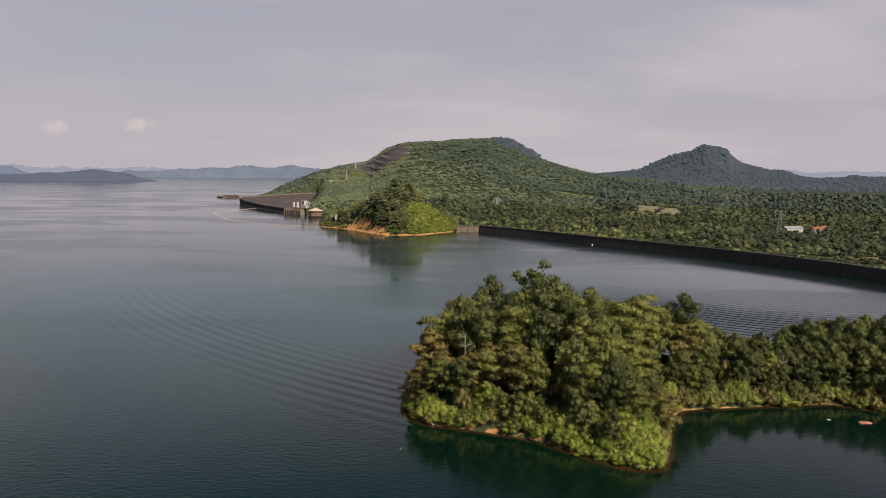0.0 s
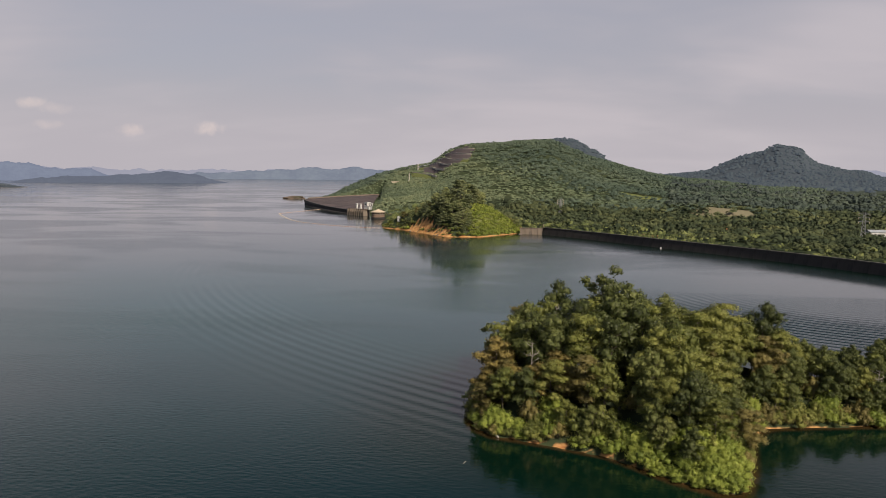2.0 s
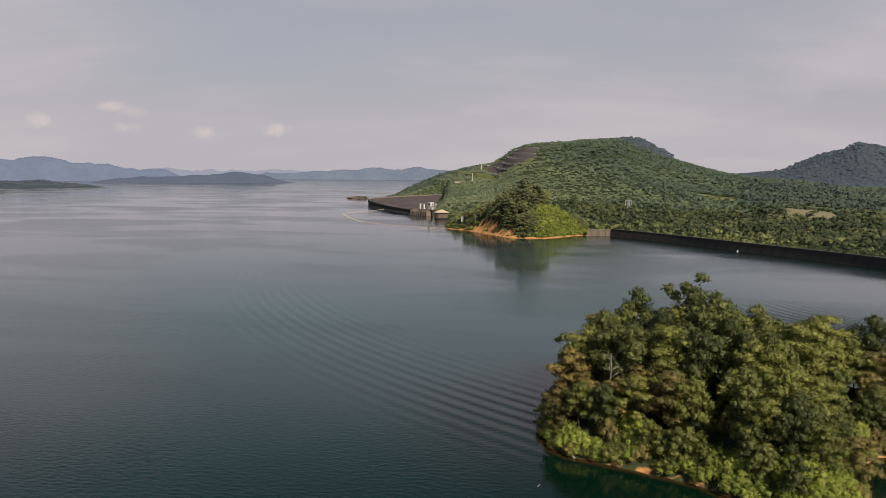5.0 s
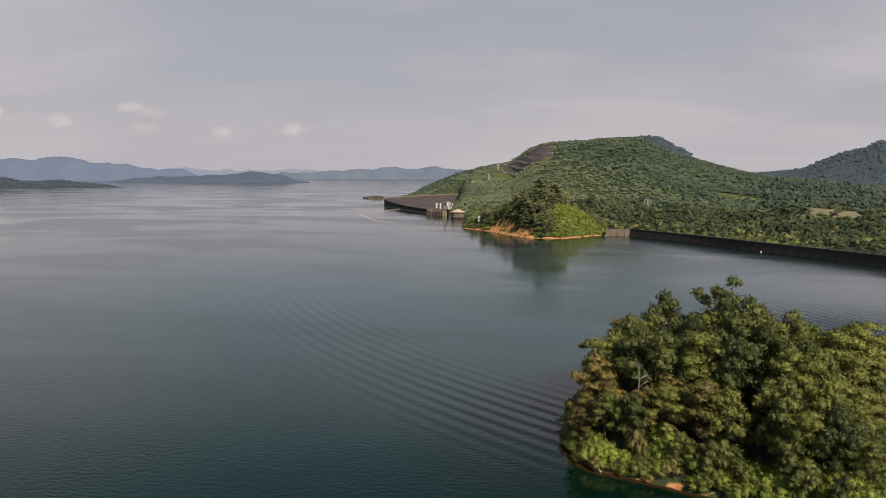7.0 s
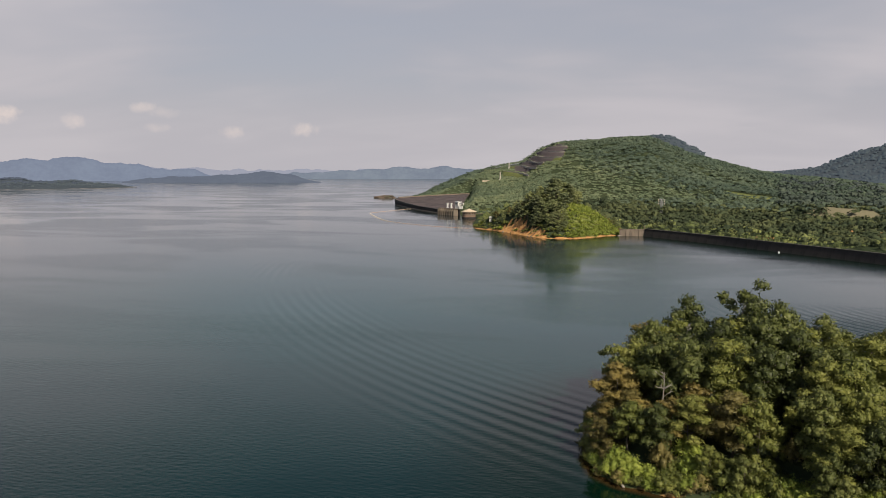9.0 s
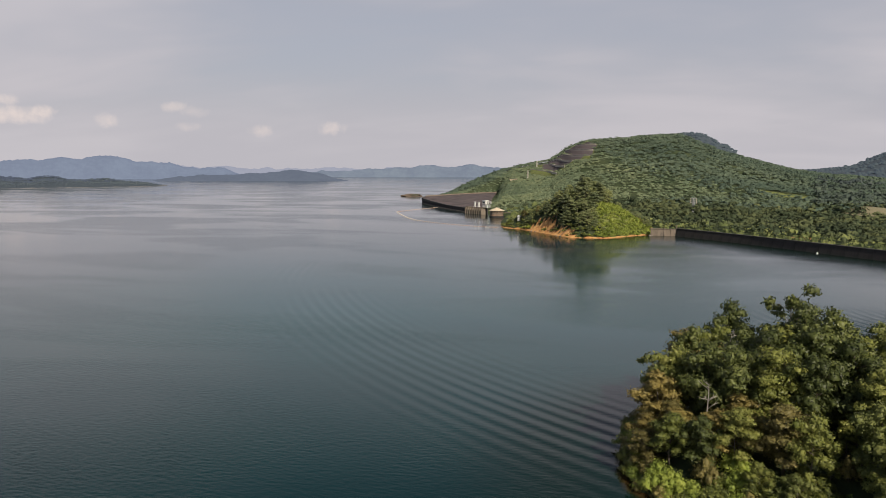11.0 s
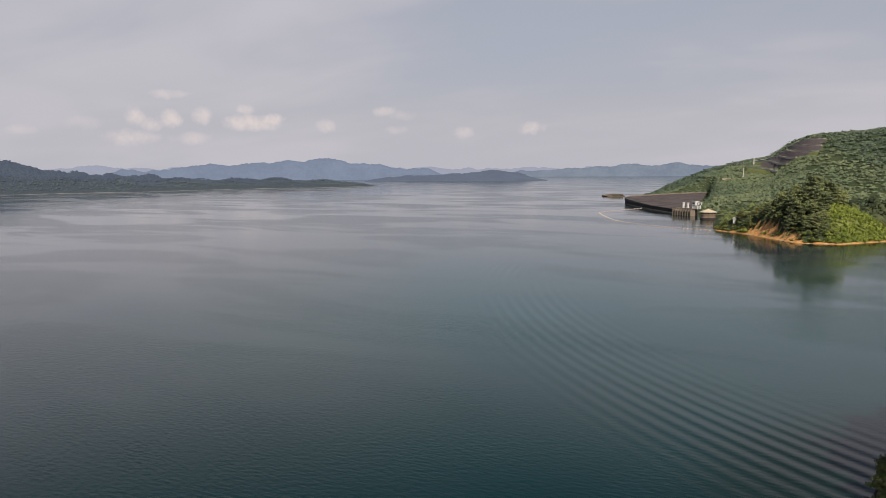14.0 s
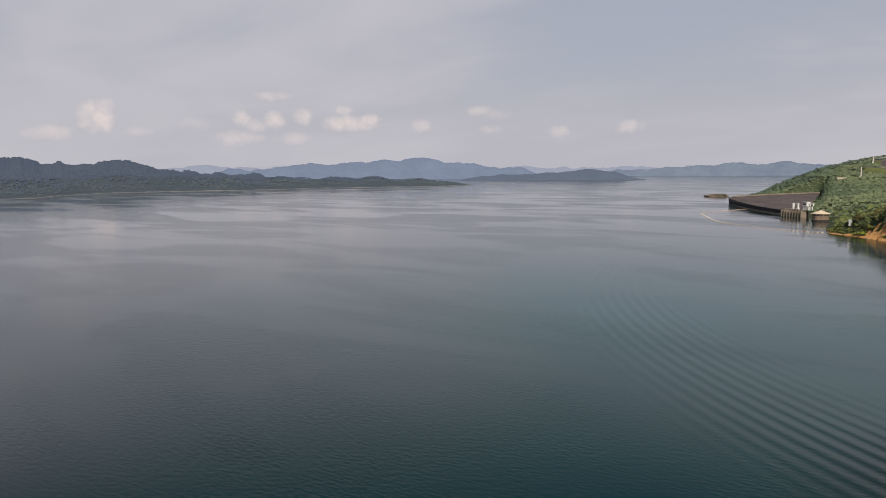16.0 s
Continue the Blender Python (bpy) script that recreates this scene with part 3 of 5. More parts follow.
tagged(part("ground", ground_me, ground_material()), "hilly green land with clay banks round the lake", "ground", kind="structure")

wx = spacing((-2900, -300, 130), (-300, -30, 15), (-30, 120, 1.6), (120, 300, 10), (300, 2900, 130))
wy = spacing((-1500, 40, 70), (40, 78, 4), (78, 160, 1.6), (160, 420, 12), (420, 520, 4), (520, 1000, 24), (1000, 4900, 130))
WX, WY = np.meshgrid(wx, wy)
water_me = grid_mesh("water", wx, wy, np.zeros(WX.shape))
d = np.maximum(inside_distance(PENINSULA, WX, WY), inside_distance(MAINLAND, WX, WY) - 2.0)
float_attribute(water_me, "shallow_reflect", np.clip(1 + d / 30.0, 0, 1) ** 1.2)
# Painted bright patches, placed where the camera's view is brightest.
float_attribute(water_me, "mid_bright", np.clip(np.maximum(1.35 * blob(WX, WY, -85, 262, 110, 125, 25), 1.1 * blob(WX, WY, 5, 310, 95, 105)) - 0.15, 0, 1))
# Painted reflection, growing with distance from the camera's end of the lake.
float_attribute(water_me, "far_sheen", smooth(170, 420, np.hypot(WX, WY)))
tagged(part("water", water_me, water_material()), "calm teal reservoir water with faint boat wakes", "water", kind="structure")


# ---- far ridges ----
def ridge(name, label, mat, reach, az0, az1, base, peaks, rough, depth, seed, ends=2.0):
    """A wooded ridge far off, on an arc round the camera to fit its view: crest height from broad peaks and small
    tree-top noise.
    """
    n = int((az1 - az0) * 14) + 2
    az = np.linspace(az0, az1, n)
    z = np.full(n, float(base))
    for a, h, w in peaks:
        z += h * np.exp(-0.5 * ((az - a) / w) ** 2)
    r = rng_of(seed)
    for k in range(1, 7):
        z += rough / k * np.interp(az, np.linspace(az0, az1, int((az1 - az0) * k * 0.8) + 3), r.uniform(-1, 1, int((az1 - az0) * k * 0.8) + 3))
    z += r.uniform(-0.12, 0.25, n) * rough
    z *= np.minimum(1, np.minimum(az - az0, az1 - az) / ends + 0.02)
    rows = [(-1.0, -0.02), (-0.9, 0.16), (-0.75, 0.34), (-0.58, 0.54), (-0.4, 0.72), (-0.2, 0.9), (0.0, 1.0), (0.35, 0.6), (1.0, -0.05)]
    verts = []
    spur = np.interp(az, np.linspace(az0, az1, int((az1 - az0) * 1.7) + 3), r.uniform(-1, 1, int((az1 - az0) * 1.7) + 3))
    for u, f in rows:
        rr = reach + depth * u + r.uniform(-0.008, 0.008, n) * depth * (abs(u) < 0.9)
        a = np.radians(az)
        verts.append(np.stack([-np.sin(a) * rr, 10 + np.cos(a) * rr, z * f * (1 + (0.3 * (1 - f) * spur + r.uniform(-.008, .008, n)) * (0 < f < 1))], -1))
    i = np.arange(len(rows) - 1)[:, None] * n + np.arange(n - 1)[None]
    faces = np.stack([i, i + 1, i + n + 1, i + n], -1).reshape(-1, 4)
    return tagged(part(name, mesh_of(name, np.concatenate(verts), faces, True), mat), label, "hills", kind="structure")


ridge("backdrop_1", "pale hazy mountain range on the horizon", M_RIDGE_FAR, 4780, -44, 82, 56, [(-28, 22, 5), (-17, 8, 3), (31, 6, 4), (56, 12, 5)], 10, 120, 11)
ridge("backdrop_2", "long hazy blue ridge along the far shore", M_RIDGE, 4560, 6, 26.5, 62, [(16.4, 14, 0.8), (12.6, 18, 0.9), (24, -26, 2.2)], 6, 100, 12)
ridge("backdrop_3", "haze-blue mountain ridge beyond the bay", M_RIDGE_MID, 3500, 30, 57, 46, [(40, 46, 2.6), (44.6, 28, 1.8), (49.2, 30, 1.4), (35, 8, 2.0)], 7, 160, 13)
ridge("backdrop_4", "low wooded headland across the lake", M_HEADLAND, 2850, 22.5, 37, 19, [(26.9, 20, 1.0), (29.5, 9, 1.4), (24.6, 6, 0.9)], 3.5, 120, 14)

ridge("backdrop_5", "haze-blue wooded hills behind the western shore", M_RIDGE_WEST, 1980, 51, 86, 36, [(63.0, 24, 1.5), (60.0, 9, 1.6), (67.3, 18, 1.6), (71, 34, 2.2), (78, 30, 4)], 6, 170, 15)


# ---- woods: crowns of many leaf tufts, as stuff ----
def crown_cards(r, n, flat=0.75):
    """Corners of n leaf tufts (quads) on an uneven dome of radius 1."""
    lobes = r.normal(0, 1, (5, 3)) * (0.42, 0.42, 0.25)
    pick = lobes[r.integers(0, 5, n)]
    out = r.normal(0, 1, (n, 3))
    out[:, 2] = np.abs(out[:, 2]) * 0.9 - 0.15
    out /= np.linalg.norm(out, axis=1)[:, None]
    c = pick + out * r.uniform(0.45, 0.72, (n, 1))
    nrm = out + r.normal(0, 0.3, (n, 3)) + (0, 0, 0.35)
    nrm /= np.linalg.norm(nrm, axis=1)[:, None]
    side = np.cross(nrm, r.normal(0, 1, (n, 3)))
    side /= np.linalg.norm(side, axis=1)[:, None] + 1e-9
    other = np.cross(nrm, side)
    return c * (1, 1, flat), side, other


def crown_body(r, segs, rows, wide):
    """Corners and triangles of the closed, lumpy mass of one crown, of radius about 1."""
    tilt = r.normal(0, 1, (3, 3))
    phase = r.uniform(0, 6.283, 3)
    v = []
    for i in range(rows):
        e = radians(-28 + 82 * i / max(1, rows - 1) * (0.8 if rows == 2 else 1))
        for k in range(segs):
            a = 6.283 * (k + 0.5 * (i % 2)) / segs
            v.append((math.cos(a) * math.cos(e), math.sin(a) * math.cos(e), math.sin(e)))
    v.append((0, 0, 1.0))
    v = np.array(v)
    v *= (wide * (1 + 0.13 * np.sin(v @ tilt.T * 2.2 + phase).sum(1) + r.normal(0, 0.06, len(v))))[:, None]
    f = []
    for i in range(rows - 1):
        for k in range(segs):
            a, b, c, d = i * segs + k, i * segs + (k + 1) % segs, (i + 1) * segs + k, (i + 1) * segs + (k + 1) % segs
            f += [(a, b, c), (b, d, c)] if i % 2 == 0 else [(a, b, d), (a, d, c)]
    top = (rows - 1) * segs
    f += [(top + k, top + (k + 1) % segs, rows * segs) for k in range(segs)]
    return v * (1, 1, 0.8), np.array(f)


def woods_stuff(name, label, mat, pts, size, cards, card_size, seed, tall=1.0, segs=7, rows=3, broad=0.95, lift=0.6):
    """Many crowns in one mesh: a lumpy mass each, with leaf tufts standing off it. pts: places (n, 3); size: crown radii (n)."""
    r = rng_of(seed)
    V, F, tone, swell, base = [], [], [], [], 0
    which = r.integers(0, 12, len(pts))
    for k in range(12):
        c, s, o = crown_cards(r, cards)
        w = r.uniform(0.6, 1.3, (cards, 1)) * card_size
        cv = np.stack([c - s * w - o * w * 0.6, c + s * w - o * w * 0.6, c + o * w * 1.2], 1).reshape(-1, 3)
        bv, bf = crown_body(r, segs, rows, broad)
        cf = np.concatenate([np.arange(cards * 3).reshape(-1, 3), bf + len(cv)])
        cv = np.concatenate([cv, bv])
        sel = np.where(which == k)[0]
        a = r.uniform(0, 6.283, len(sel))[:, None]
        wide = r.uniform(0.85, 1.15, len(sel))[:, None]
        x, y, z = cv[None, :, 0] * wide, cv[None, :, 1] / wide, cv[None, :, 2]
        g = np.stack([x * np.cos(a) - y * np.sin(a), x * np.sin(a) + y * np.cos(a), z * tall * r.uniform(0.75, 1.25, len(sel))[:, None]], -1)
        g = g * size[sel][:, None, None] + pts[sel][:, None, :]
        V.append(g.reshape(-1, 3))
        out = g - (pts[sel] - np.stack([0 * size[sel], 0 * size[sel], 0.5 * size[sel]], -1))[:, None, :] + r.normal(0, 0.12, (1, len(cv), 3)) * size[sel][:, None, None]
        out[..., 2] += lift * size[sel][:, None]
        swell.append((out / np.linalg.norm(out, axis=-1)[..., None]).reshape(-1, 3))
        F.append((cf[None] + (base + np.arange(len(sel)) * len(cv))[:, None, None]).reshape(-1, 3))
        base += len(sel) * len(cv)
        tone.append(np.repeat(r.uniform(0, 1, len(sel)), len(cv)))
    me = mesh_of(name, np.concatenate(V), np.concatenate(F), True)
    float_attribute(me, "crown", np.concatenate(tone))
    me.attributes.new("swell", "FLOAT_VECTOR", "POINT").data.foreach_set("vector", np.concatenate(swell).astype(np.float32).ravel())
    return tagged(part(name, me, mat), label, "woods", kind="stuff")


def scatter(seed, n, x0, x1, y0, y1, keep):
    """Random places in a rectangle that suit, with the ground's height."""
    r = rng_of(seed)
    x, y = r.uniform(x0, x1, n), r.uniform(y0, y1, n)
    ok = keep(x, y)
    x, y = x[ok], y[ok]
    return x, y, height(x, y), r


def open_ground(x, y):
    return (rock_mask(x, y) > rng_of(63).uniform(0.25, 1.1, np.shape(x))) | (clay_mask(x, y) > 0.4) | (grass_mask(x, y) > 0.5) | (straw_mask(x, y) > 0.45) | (blob(x, y, 238, 450, 16, 11) > 0.35)


def in_view(x, y, a0=-36.0, a1=73.0):
    az = np.degrees(np.arctan2(-x, y - 5))
    return (az > a0) & (az < a1)


x, y, z, r = scatter(21, 76000, -330, 560, 640, 1180, lambda x, y: (inside_distance(MAINLAND, x, y) > 6) & ~open_ground(x, y) & ~kerb_mask(x, y) & (np.abs(x * 1105 / y - 60) < 400)
                     & (inside_distance(DAM_FIELD, x, y) < -1) & (big_hill(x, y) + 12 > 0.03 * (y - 600)))
x, y, z = x[:19500], y[:19500], z[:19500]
s = r.uniform(1.7, 2.8, len(x)) * r.choice([0.7, 1.0, 1.0, 1.4], len(x))
young = (blob(x, y, -150, 860, 70, 120) + 0.65 * (1 - smooth(-60, 60, x)) * (1 - smooth(880, 1060, y)) + 0.8 * blob(x, y, 60, 720, 170, 60) + 0.8 * terrace_mask(x, y)) > r.uniform(0.2, 0.8, len(x))
P = np.stack([x, y, z + s * 0.6 + 0.7], -1)
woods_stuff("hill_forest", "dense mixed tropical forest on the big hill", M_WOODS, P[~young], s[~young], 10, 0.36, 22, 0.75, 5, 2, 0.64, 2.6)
woods_stuff("young_forest", "light green young growth on the lower hill", M_YOUNG, P[young] - (0, 0, 1.2), s[young] * 0.74, 12, 0.34, 23, 0.75, 5, 2, 0.6, 2.4)
x, y, z, r = scatter(33, 9000, -300, -60, 700, 1110, lambda x, y: (inside_distance(MAINLAND, x, y) > 6) & (inside_distance(DAM_FIELD, x, y) < -1) & (rock_mask(x, y) < rng_of(65).uniform(0.05, 0.9, np.shape(x))) & ~kerb_mask(x, y))
x, y, z = x[:3200], y[:3200], z[:3200]
s = r.uniform(1.2, 2.3, len(x))
woods_stuff("hill_scrub", "low light green scrub on the terraced slope", M_YOUNG, np.stack([x, y, z + s * 0.4], -1), s, 10, 0.27, 24, 0.9, 4, 2, 0.6, 1.2)

x, y, z, r = scatter(24, 66000, -130, 900, 255, 1250, lambda x, y: ((x > 14) | (y > 511)) & (inside_distance(MAINLAND, x, y) > 4) & ~open_ground(x, y)
                     & in_view(x, y, -37, 14) & ((y < 660) | (x * 1105 / y > 240)))
order = np.argsort(np.hypot(x, y) * r.uniform(0.6, 1.4, len(x)))[:8600]
x, y, z = x[order], y[order], z[order]
s = r.uniform(1.5, 2.8, len(x)) * (0.8 + 0.55 * smooth(300, 900, y)) * r.choice([0.65, 1.0, 1.0, 1.5], len(x))
s *= 0.55 + 0.45 * smooth(4, 40, inside_distance(MAINLAND, x, y))
P = np.stack([x, y, z + s * 0.75 + 0.5], -1)
close = np.hypot(x, y) < 470
rest = ~close & (y > 700)
bright = (inside_distance(MAINLAND, x, y) < r.uniform(18, 70, len(x))) & (y < 660) & ((x < 120) | (r.uniform(0, 1, len(x)) < 0.35))
woods_stuff("dam_scrub", "light green young trees along the dam", M_SCRUB, P[bright] - (0, 0, 0.6), s[bright] * 0.85, 22, 0.28, 32, 1.0, 5, 2, 0.6, 1.0)
close &= ~bright
rest |= bright
woods_stuff("valley_scrub", "leafy green scrub and trees behind the dam", M_VALLEY, P[close], s[close] * 1.05, 46, 0.22, 25, 0.9, 5, 3, 0.66, 1.0)
woods_stuff("valley_forest", "mixed trees in the valley behind the dam", M_VALLEY, P[~close & ~rest], s[~close & ~rest], 20, 0.3, 26, 0.9, 5, 2, 0.6, 1.0)
rest &= ~bright
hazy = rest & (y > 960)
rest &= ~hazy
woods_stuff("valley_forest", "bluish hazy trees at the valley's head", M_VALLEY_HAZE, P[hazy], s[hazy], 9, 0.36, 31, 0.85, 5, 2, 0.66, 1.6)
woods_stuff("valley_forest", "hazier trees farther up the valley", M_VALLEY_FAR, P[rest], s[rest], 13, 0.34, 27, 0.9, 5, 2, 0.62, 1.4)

x, y, z, r = scatter(26, 19000, -50, 2000, 1200, 2800, lambda x, y: (inside_distance(MAINLAND, x, y) > 10) & in_view(x, y, -37, 3))
x, y, z = x[:7200], y[:7200], z[:7200]
s = r.uniform(4.2, 8.0, len(x))
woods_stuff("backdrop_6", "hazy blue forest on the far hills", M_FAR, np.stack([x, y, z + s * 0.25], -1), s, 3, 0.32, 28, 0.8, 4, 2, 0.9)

x, y, z, r = scatter(28, 46000, -2300, -1120, 250, 1760, lambda x, y: (inside_distance(WEST, x, y) > 6) & (inside_distance(WEST, x, y) < 420) & in_view(x, y, 20, 74))
x, y, z = x[:11500], y[:11500], z[:11500]
inner = inside_distance(WEST, x, y)
s = r.uniform(1.9, 3.6, len(x)) * (0.5 + 0.5 * smooth(6, 60, inner)) * r.choice([0.8, 1.0, 1.3], len(x))
P = np.stack([x, y, z + s * 0.35], -1)
low = inner < r.uniform(60, 220, len(x))
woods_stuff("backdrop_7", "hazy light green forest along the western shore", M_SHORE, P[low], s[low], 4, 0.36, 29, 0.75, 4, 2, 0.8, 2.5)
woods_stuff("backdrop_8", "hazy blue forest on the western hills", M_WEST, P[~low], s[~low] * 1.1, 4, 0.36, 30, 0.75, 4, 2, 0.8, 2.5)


# trees on the hills behind the western shore
r = rng_of(83)
me = bpy.data.objects["backdrop_5"].data
co = np.empty(len(me.vertices) * 3, np.float32)
me.vertices.foreach_get("co", co)
co = co.reshape(9, -1, 3)
n = 5200
row, col = r.uniform(1, 6.3, n), r.uniform(0, co.shape[1] - 2, n)
i, k = row.astype(int), col.astype(int)
fr, fc = (row - i)[:, None], (col - k)[:, None]
P = (co[i, k] * (1 - fc) + co[i, k + 1] * fc) * (1 - fr) + (co[i + 1, k] * (1 - fc) + co[i + 1, k + 1] * fc) * fr
P = P[in_view(P[:, 0], P[:, 1], 45, 74)]
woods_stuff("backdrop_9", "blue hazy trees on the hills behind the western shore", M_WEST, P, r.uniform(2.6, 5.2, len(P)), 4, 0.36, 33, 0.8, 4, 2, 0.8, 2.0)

# bare drawdown bank along the western shore, with haze in its glow
bank_me = bmesh.new()
edge_pts = [Vector((*q, 0)) for q in WEST[:11]]
last = None
for a, b in zip(edge_pts, edge_pts[1:]):
    m = max(2, round((b - a).length / 9))
    inward = Vector(((b - a).y, -(b - a).x, 0)).normalized() * -1
    for k in range(m):
        q = a.lerp(b, k / m)
        tall = 0.25 + 1.2 * r.uniform() * (r.uniform() < 0.5)
        ring = [bank_me.verts.new(q - inward * 2.2 + Vector((0, 0, -1.0))), bank_me.verts.new(q - inward * 1.2 + Vector((0, 0, tall))),
                bank_me.verts.new(q + inward * 5.0 + Vector((0, 0, tall + 0.3)))]
        if last:
            for u in (0, 1):
                bank_me.faces.new((last[u], ring[u], ring[u + 1], last[u + 1]))
        last = ring
bmesh.ops.recalc_face_normals(bank_me, faces=bank_me.faces[:])
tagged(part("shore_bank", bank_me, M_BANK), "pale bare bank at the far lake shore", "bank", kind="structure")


# ---- trees ----
def tube(bm, pts, radii, sides=6):
    """A tapered limb along points."""
    rings = []
    for i, (p, rad) in enumerate(zip(pts, radii)):
        p = Vector(p)
        d = (Vector(pts[min(i + 1, len(pts) - 1)]) - Vector(pts[max(i - 1, 0)])).normalized()
        a = d.orthogonal().normalized()
        b = d.cross(a)
        rings.append([bm.verts.new(p + (a * math.cos(k * 6.2832 / sides) + b * math.sin(k * 6.2832 / sides)) * rad) for k in range(sides)])
    for q, w in zip(rings, rings[1:]):
        for k in range(sides):
            bm.faces.new((q[k], q[(k + 1) % sides], w[(k + 1) % sides], w[k]))
    bm.faces.new(rings[-1])
    bm.faces.new(rings[0][::-1])


def leaf_mesh(name, r, clumps, per_area, leaf, droop=0.0, core=0.6):
    """Leaf clumps (centre, radii): a lumpy inner mass each, under a coat of small pointed leaves that face outward."""
    V, F, W, base = [], [], [], 0
    C = np.array([tuple(c) for c, rad in clumps])
    R = np.array([tuple(rad) for c, rad in clumps])
    for i, (c, rad) in enumerate(zip(C, R)):
        bv, bf = crown_body(r, 5, 2, core)
        out = bv / np.linalg.norm(bv, axis=1)[:, None]
        V.append(c + bv * rad * (1, 1, 1.25))
        W.append(out)
        F.append(bf + base)
        base += len(bv)
        n = int(per_area * (rad[0] * rad[1] + rad[0] * rad[2] + rad[1] * rad[2]) / 3)
        out = r.normal(0, 1, (n, 3))
        out[:, 2] += 0.3
        out /= np.linalg.norm(out, axis=1)[:, None]
        swirl = 1 + 0.14 * np.sin(out @ r.normal(0, 3.5, (3, 1)) + 2) + 0.1 * np.sin(out @ r.normal(0, 7, (3, 1)))
        p = c + out * rad * r.uniform(0.55, 1.12, (n, 1)) * swirl
        inside = ((((p[:, None] - C[None]) / R[None]) ** 2).sum(-1) < 0.42)
        inside[:, i] = False
        keep = ~inside.any(1)
        p, out = p[keep], out[keep]
        n = len(p)
        nrm = out * 0.8 + r.normal(0, 0.6, (n, 3)) + (0, 0, 0.4)
        nrm /= np.linalg.norm(nrm, axis=1)[:, None]
        side = np.cross(nrm, r.normal(0, 1, (n, 3)))
        side /= np.linalg.norm(side, axis=1)[:, None] + 1e-9
        other = np.cross(nrm, side)
        w = r.uniform(0.65, 1.35, (n, 1)) * leaf
        V.append(np.stack([p + side * w - (0, 0, droop * leaf), p - side * w * 0.6 + other * w * 0.52, p - side * w * 0.6 - other * w * 0.52], 1).reshape(-1, 3))
        swell = out + r.normal(0, 0.35, (n, 3)) + (0, 0, 0.1)
        W.append(np.repeat(swell / np.linalg.norm(swell, axis=1)[:, None], 3, 0))
        F.append(np.arange(n * 3).reshape(-1, 3) + base)
        base += n * 3
    me = mesh_of(name, np.concatenate(V), np.concatenate(F))
    me.attributes.new("swell", "FLOAT_VECTOR", "POINT").data.foreach_set("vector", np.concatenate(W).astype(np.float32).ravel())
    return me


def tree(name, label, seed, high, spread, mat, bark=M_BARK, first=0.35, n_limb=9, clump=1.5, per_area=62, leaf=0.26, shape="round", lean=0.3, trunk_r=0.16):
    """A tree about as high and wide as given: tapered trunk with limbs, and a crown of leaf clumps at the limbs' ends."""
    r = rng_of(seed)
    root = thing(name, label, "tree")
    bm = bmesh.new()
    bend = r.uniform(-lean, lean, (5, 2)).cumsum(0)
    trunk = [(bend[i][0], bend[i][1], high * 0.94 * i / 4) for i in range(5)]
    trunk[0] = (0, 0, -0.6)
    tube(bm, trunk, [trunk_r * f for f in (1.25, 0.9, 0.7, 0.42, 0.12)], 7)
    clumps = []
    for i in range(n_limb):
        u = first + (1 - first) * (i + r.uniform(0.1, 0.7)) / n_limb
        k = min(3, int(u * 4))
        f = u * 4 - k
        a = Vector(trunk[k]).lerp(Vector(trunk[k + 1]), f)
        turn = i * 2.4 + r.uniform(-0.5, 0.5)
        if shape == "round":
            out = spread * math.sin(math.pi * min(0.97, 0.22 + 0.72 * (u - first) / (1 - first))) * r.uniform(0.7, 1.05)
            rise = out * r.uniform(0.2, 0.6)
        elif shape == "tier":
            out, rise = spread * (1.05 - 0.62 * (u - first) / (1 - first)) * r.uniform(0.75, 1.1), r.uniform(0.0, 0.4)
        elif shape == "cone":
            out, rise = spread * (1.0 - 0.88 * (u - first) / (1 - first)) * r.uniform(0.8, 1.1), r.uniform(-0.2, 0.5)
        else:
            out, rise = spread * r.uniform(0.45, 1.0), spread * r.uniform(0.25, 0.8)
        b = a + Vector((math.cos(turn) * out, math.sin(turn) * out, rise))
        mid = a.lerp(b, 0.5) + Vector((0, 0, rise * 0.2 + 0.1))
        lr = trunk_r * 0.42 * (1.15 - u)+ 0.025
        tube(bm, [a, mid, b], [lr, lr * 0.7, lr * 0.3], 4)
        size = clump * r.uniform(0.75, 1.25)
        squash = {"round": 0.78, "tier": 0.34, "cone": 0.85, "open": 0.62}[shape]
        clumps.append((b, (size, size * r.uniform(0.8, 1.1), size * squash)))
        for k in range(2 if shape != "open" else 1):
            q, sub = r.uniform(0, 6.28), size * r.uniform(0.5, 0.75)
            clumps.append((b + Vector((math.cos(q) * size * 0.85, math.sin(q) * size * 0.85, r.uniform(-0.25, 0.45) * size * squash)), (sub, sub, sub * max(squash, 0.45))))
        if shape in ("round", "tier") and out > clump * 0.8:
            clumps.append((mid + Vector((r.uniform(-.5, .5), r.uniform(-.5, .5), 0.35)), (size * 0.8, size * 0.75, size * squash * 0.8)))
    top = Vector(trunk[4])
    clumps.append((top, (clump * 0.8, clump * 0.8, clump * (0.4 if shape == "tier" else 0.75))))
    part("trunk", bm, bark, root, smooth_faces=True)
    part("crown", leaf_mesh("crown", r, clumps, per_area, leaf), mat, root)
    return root


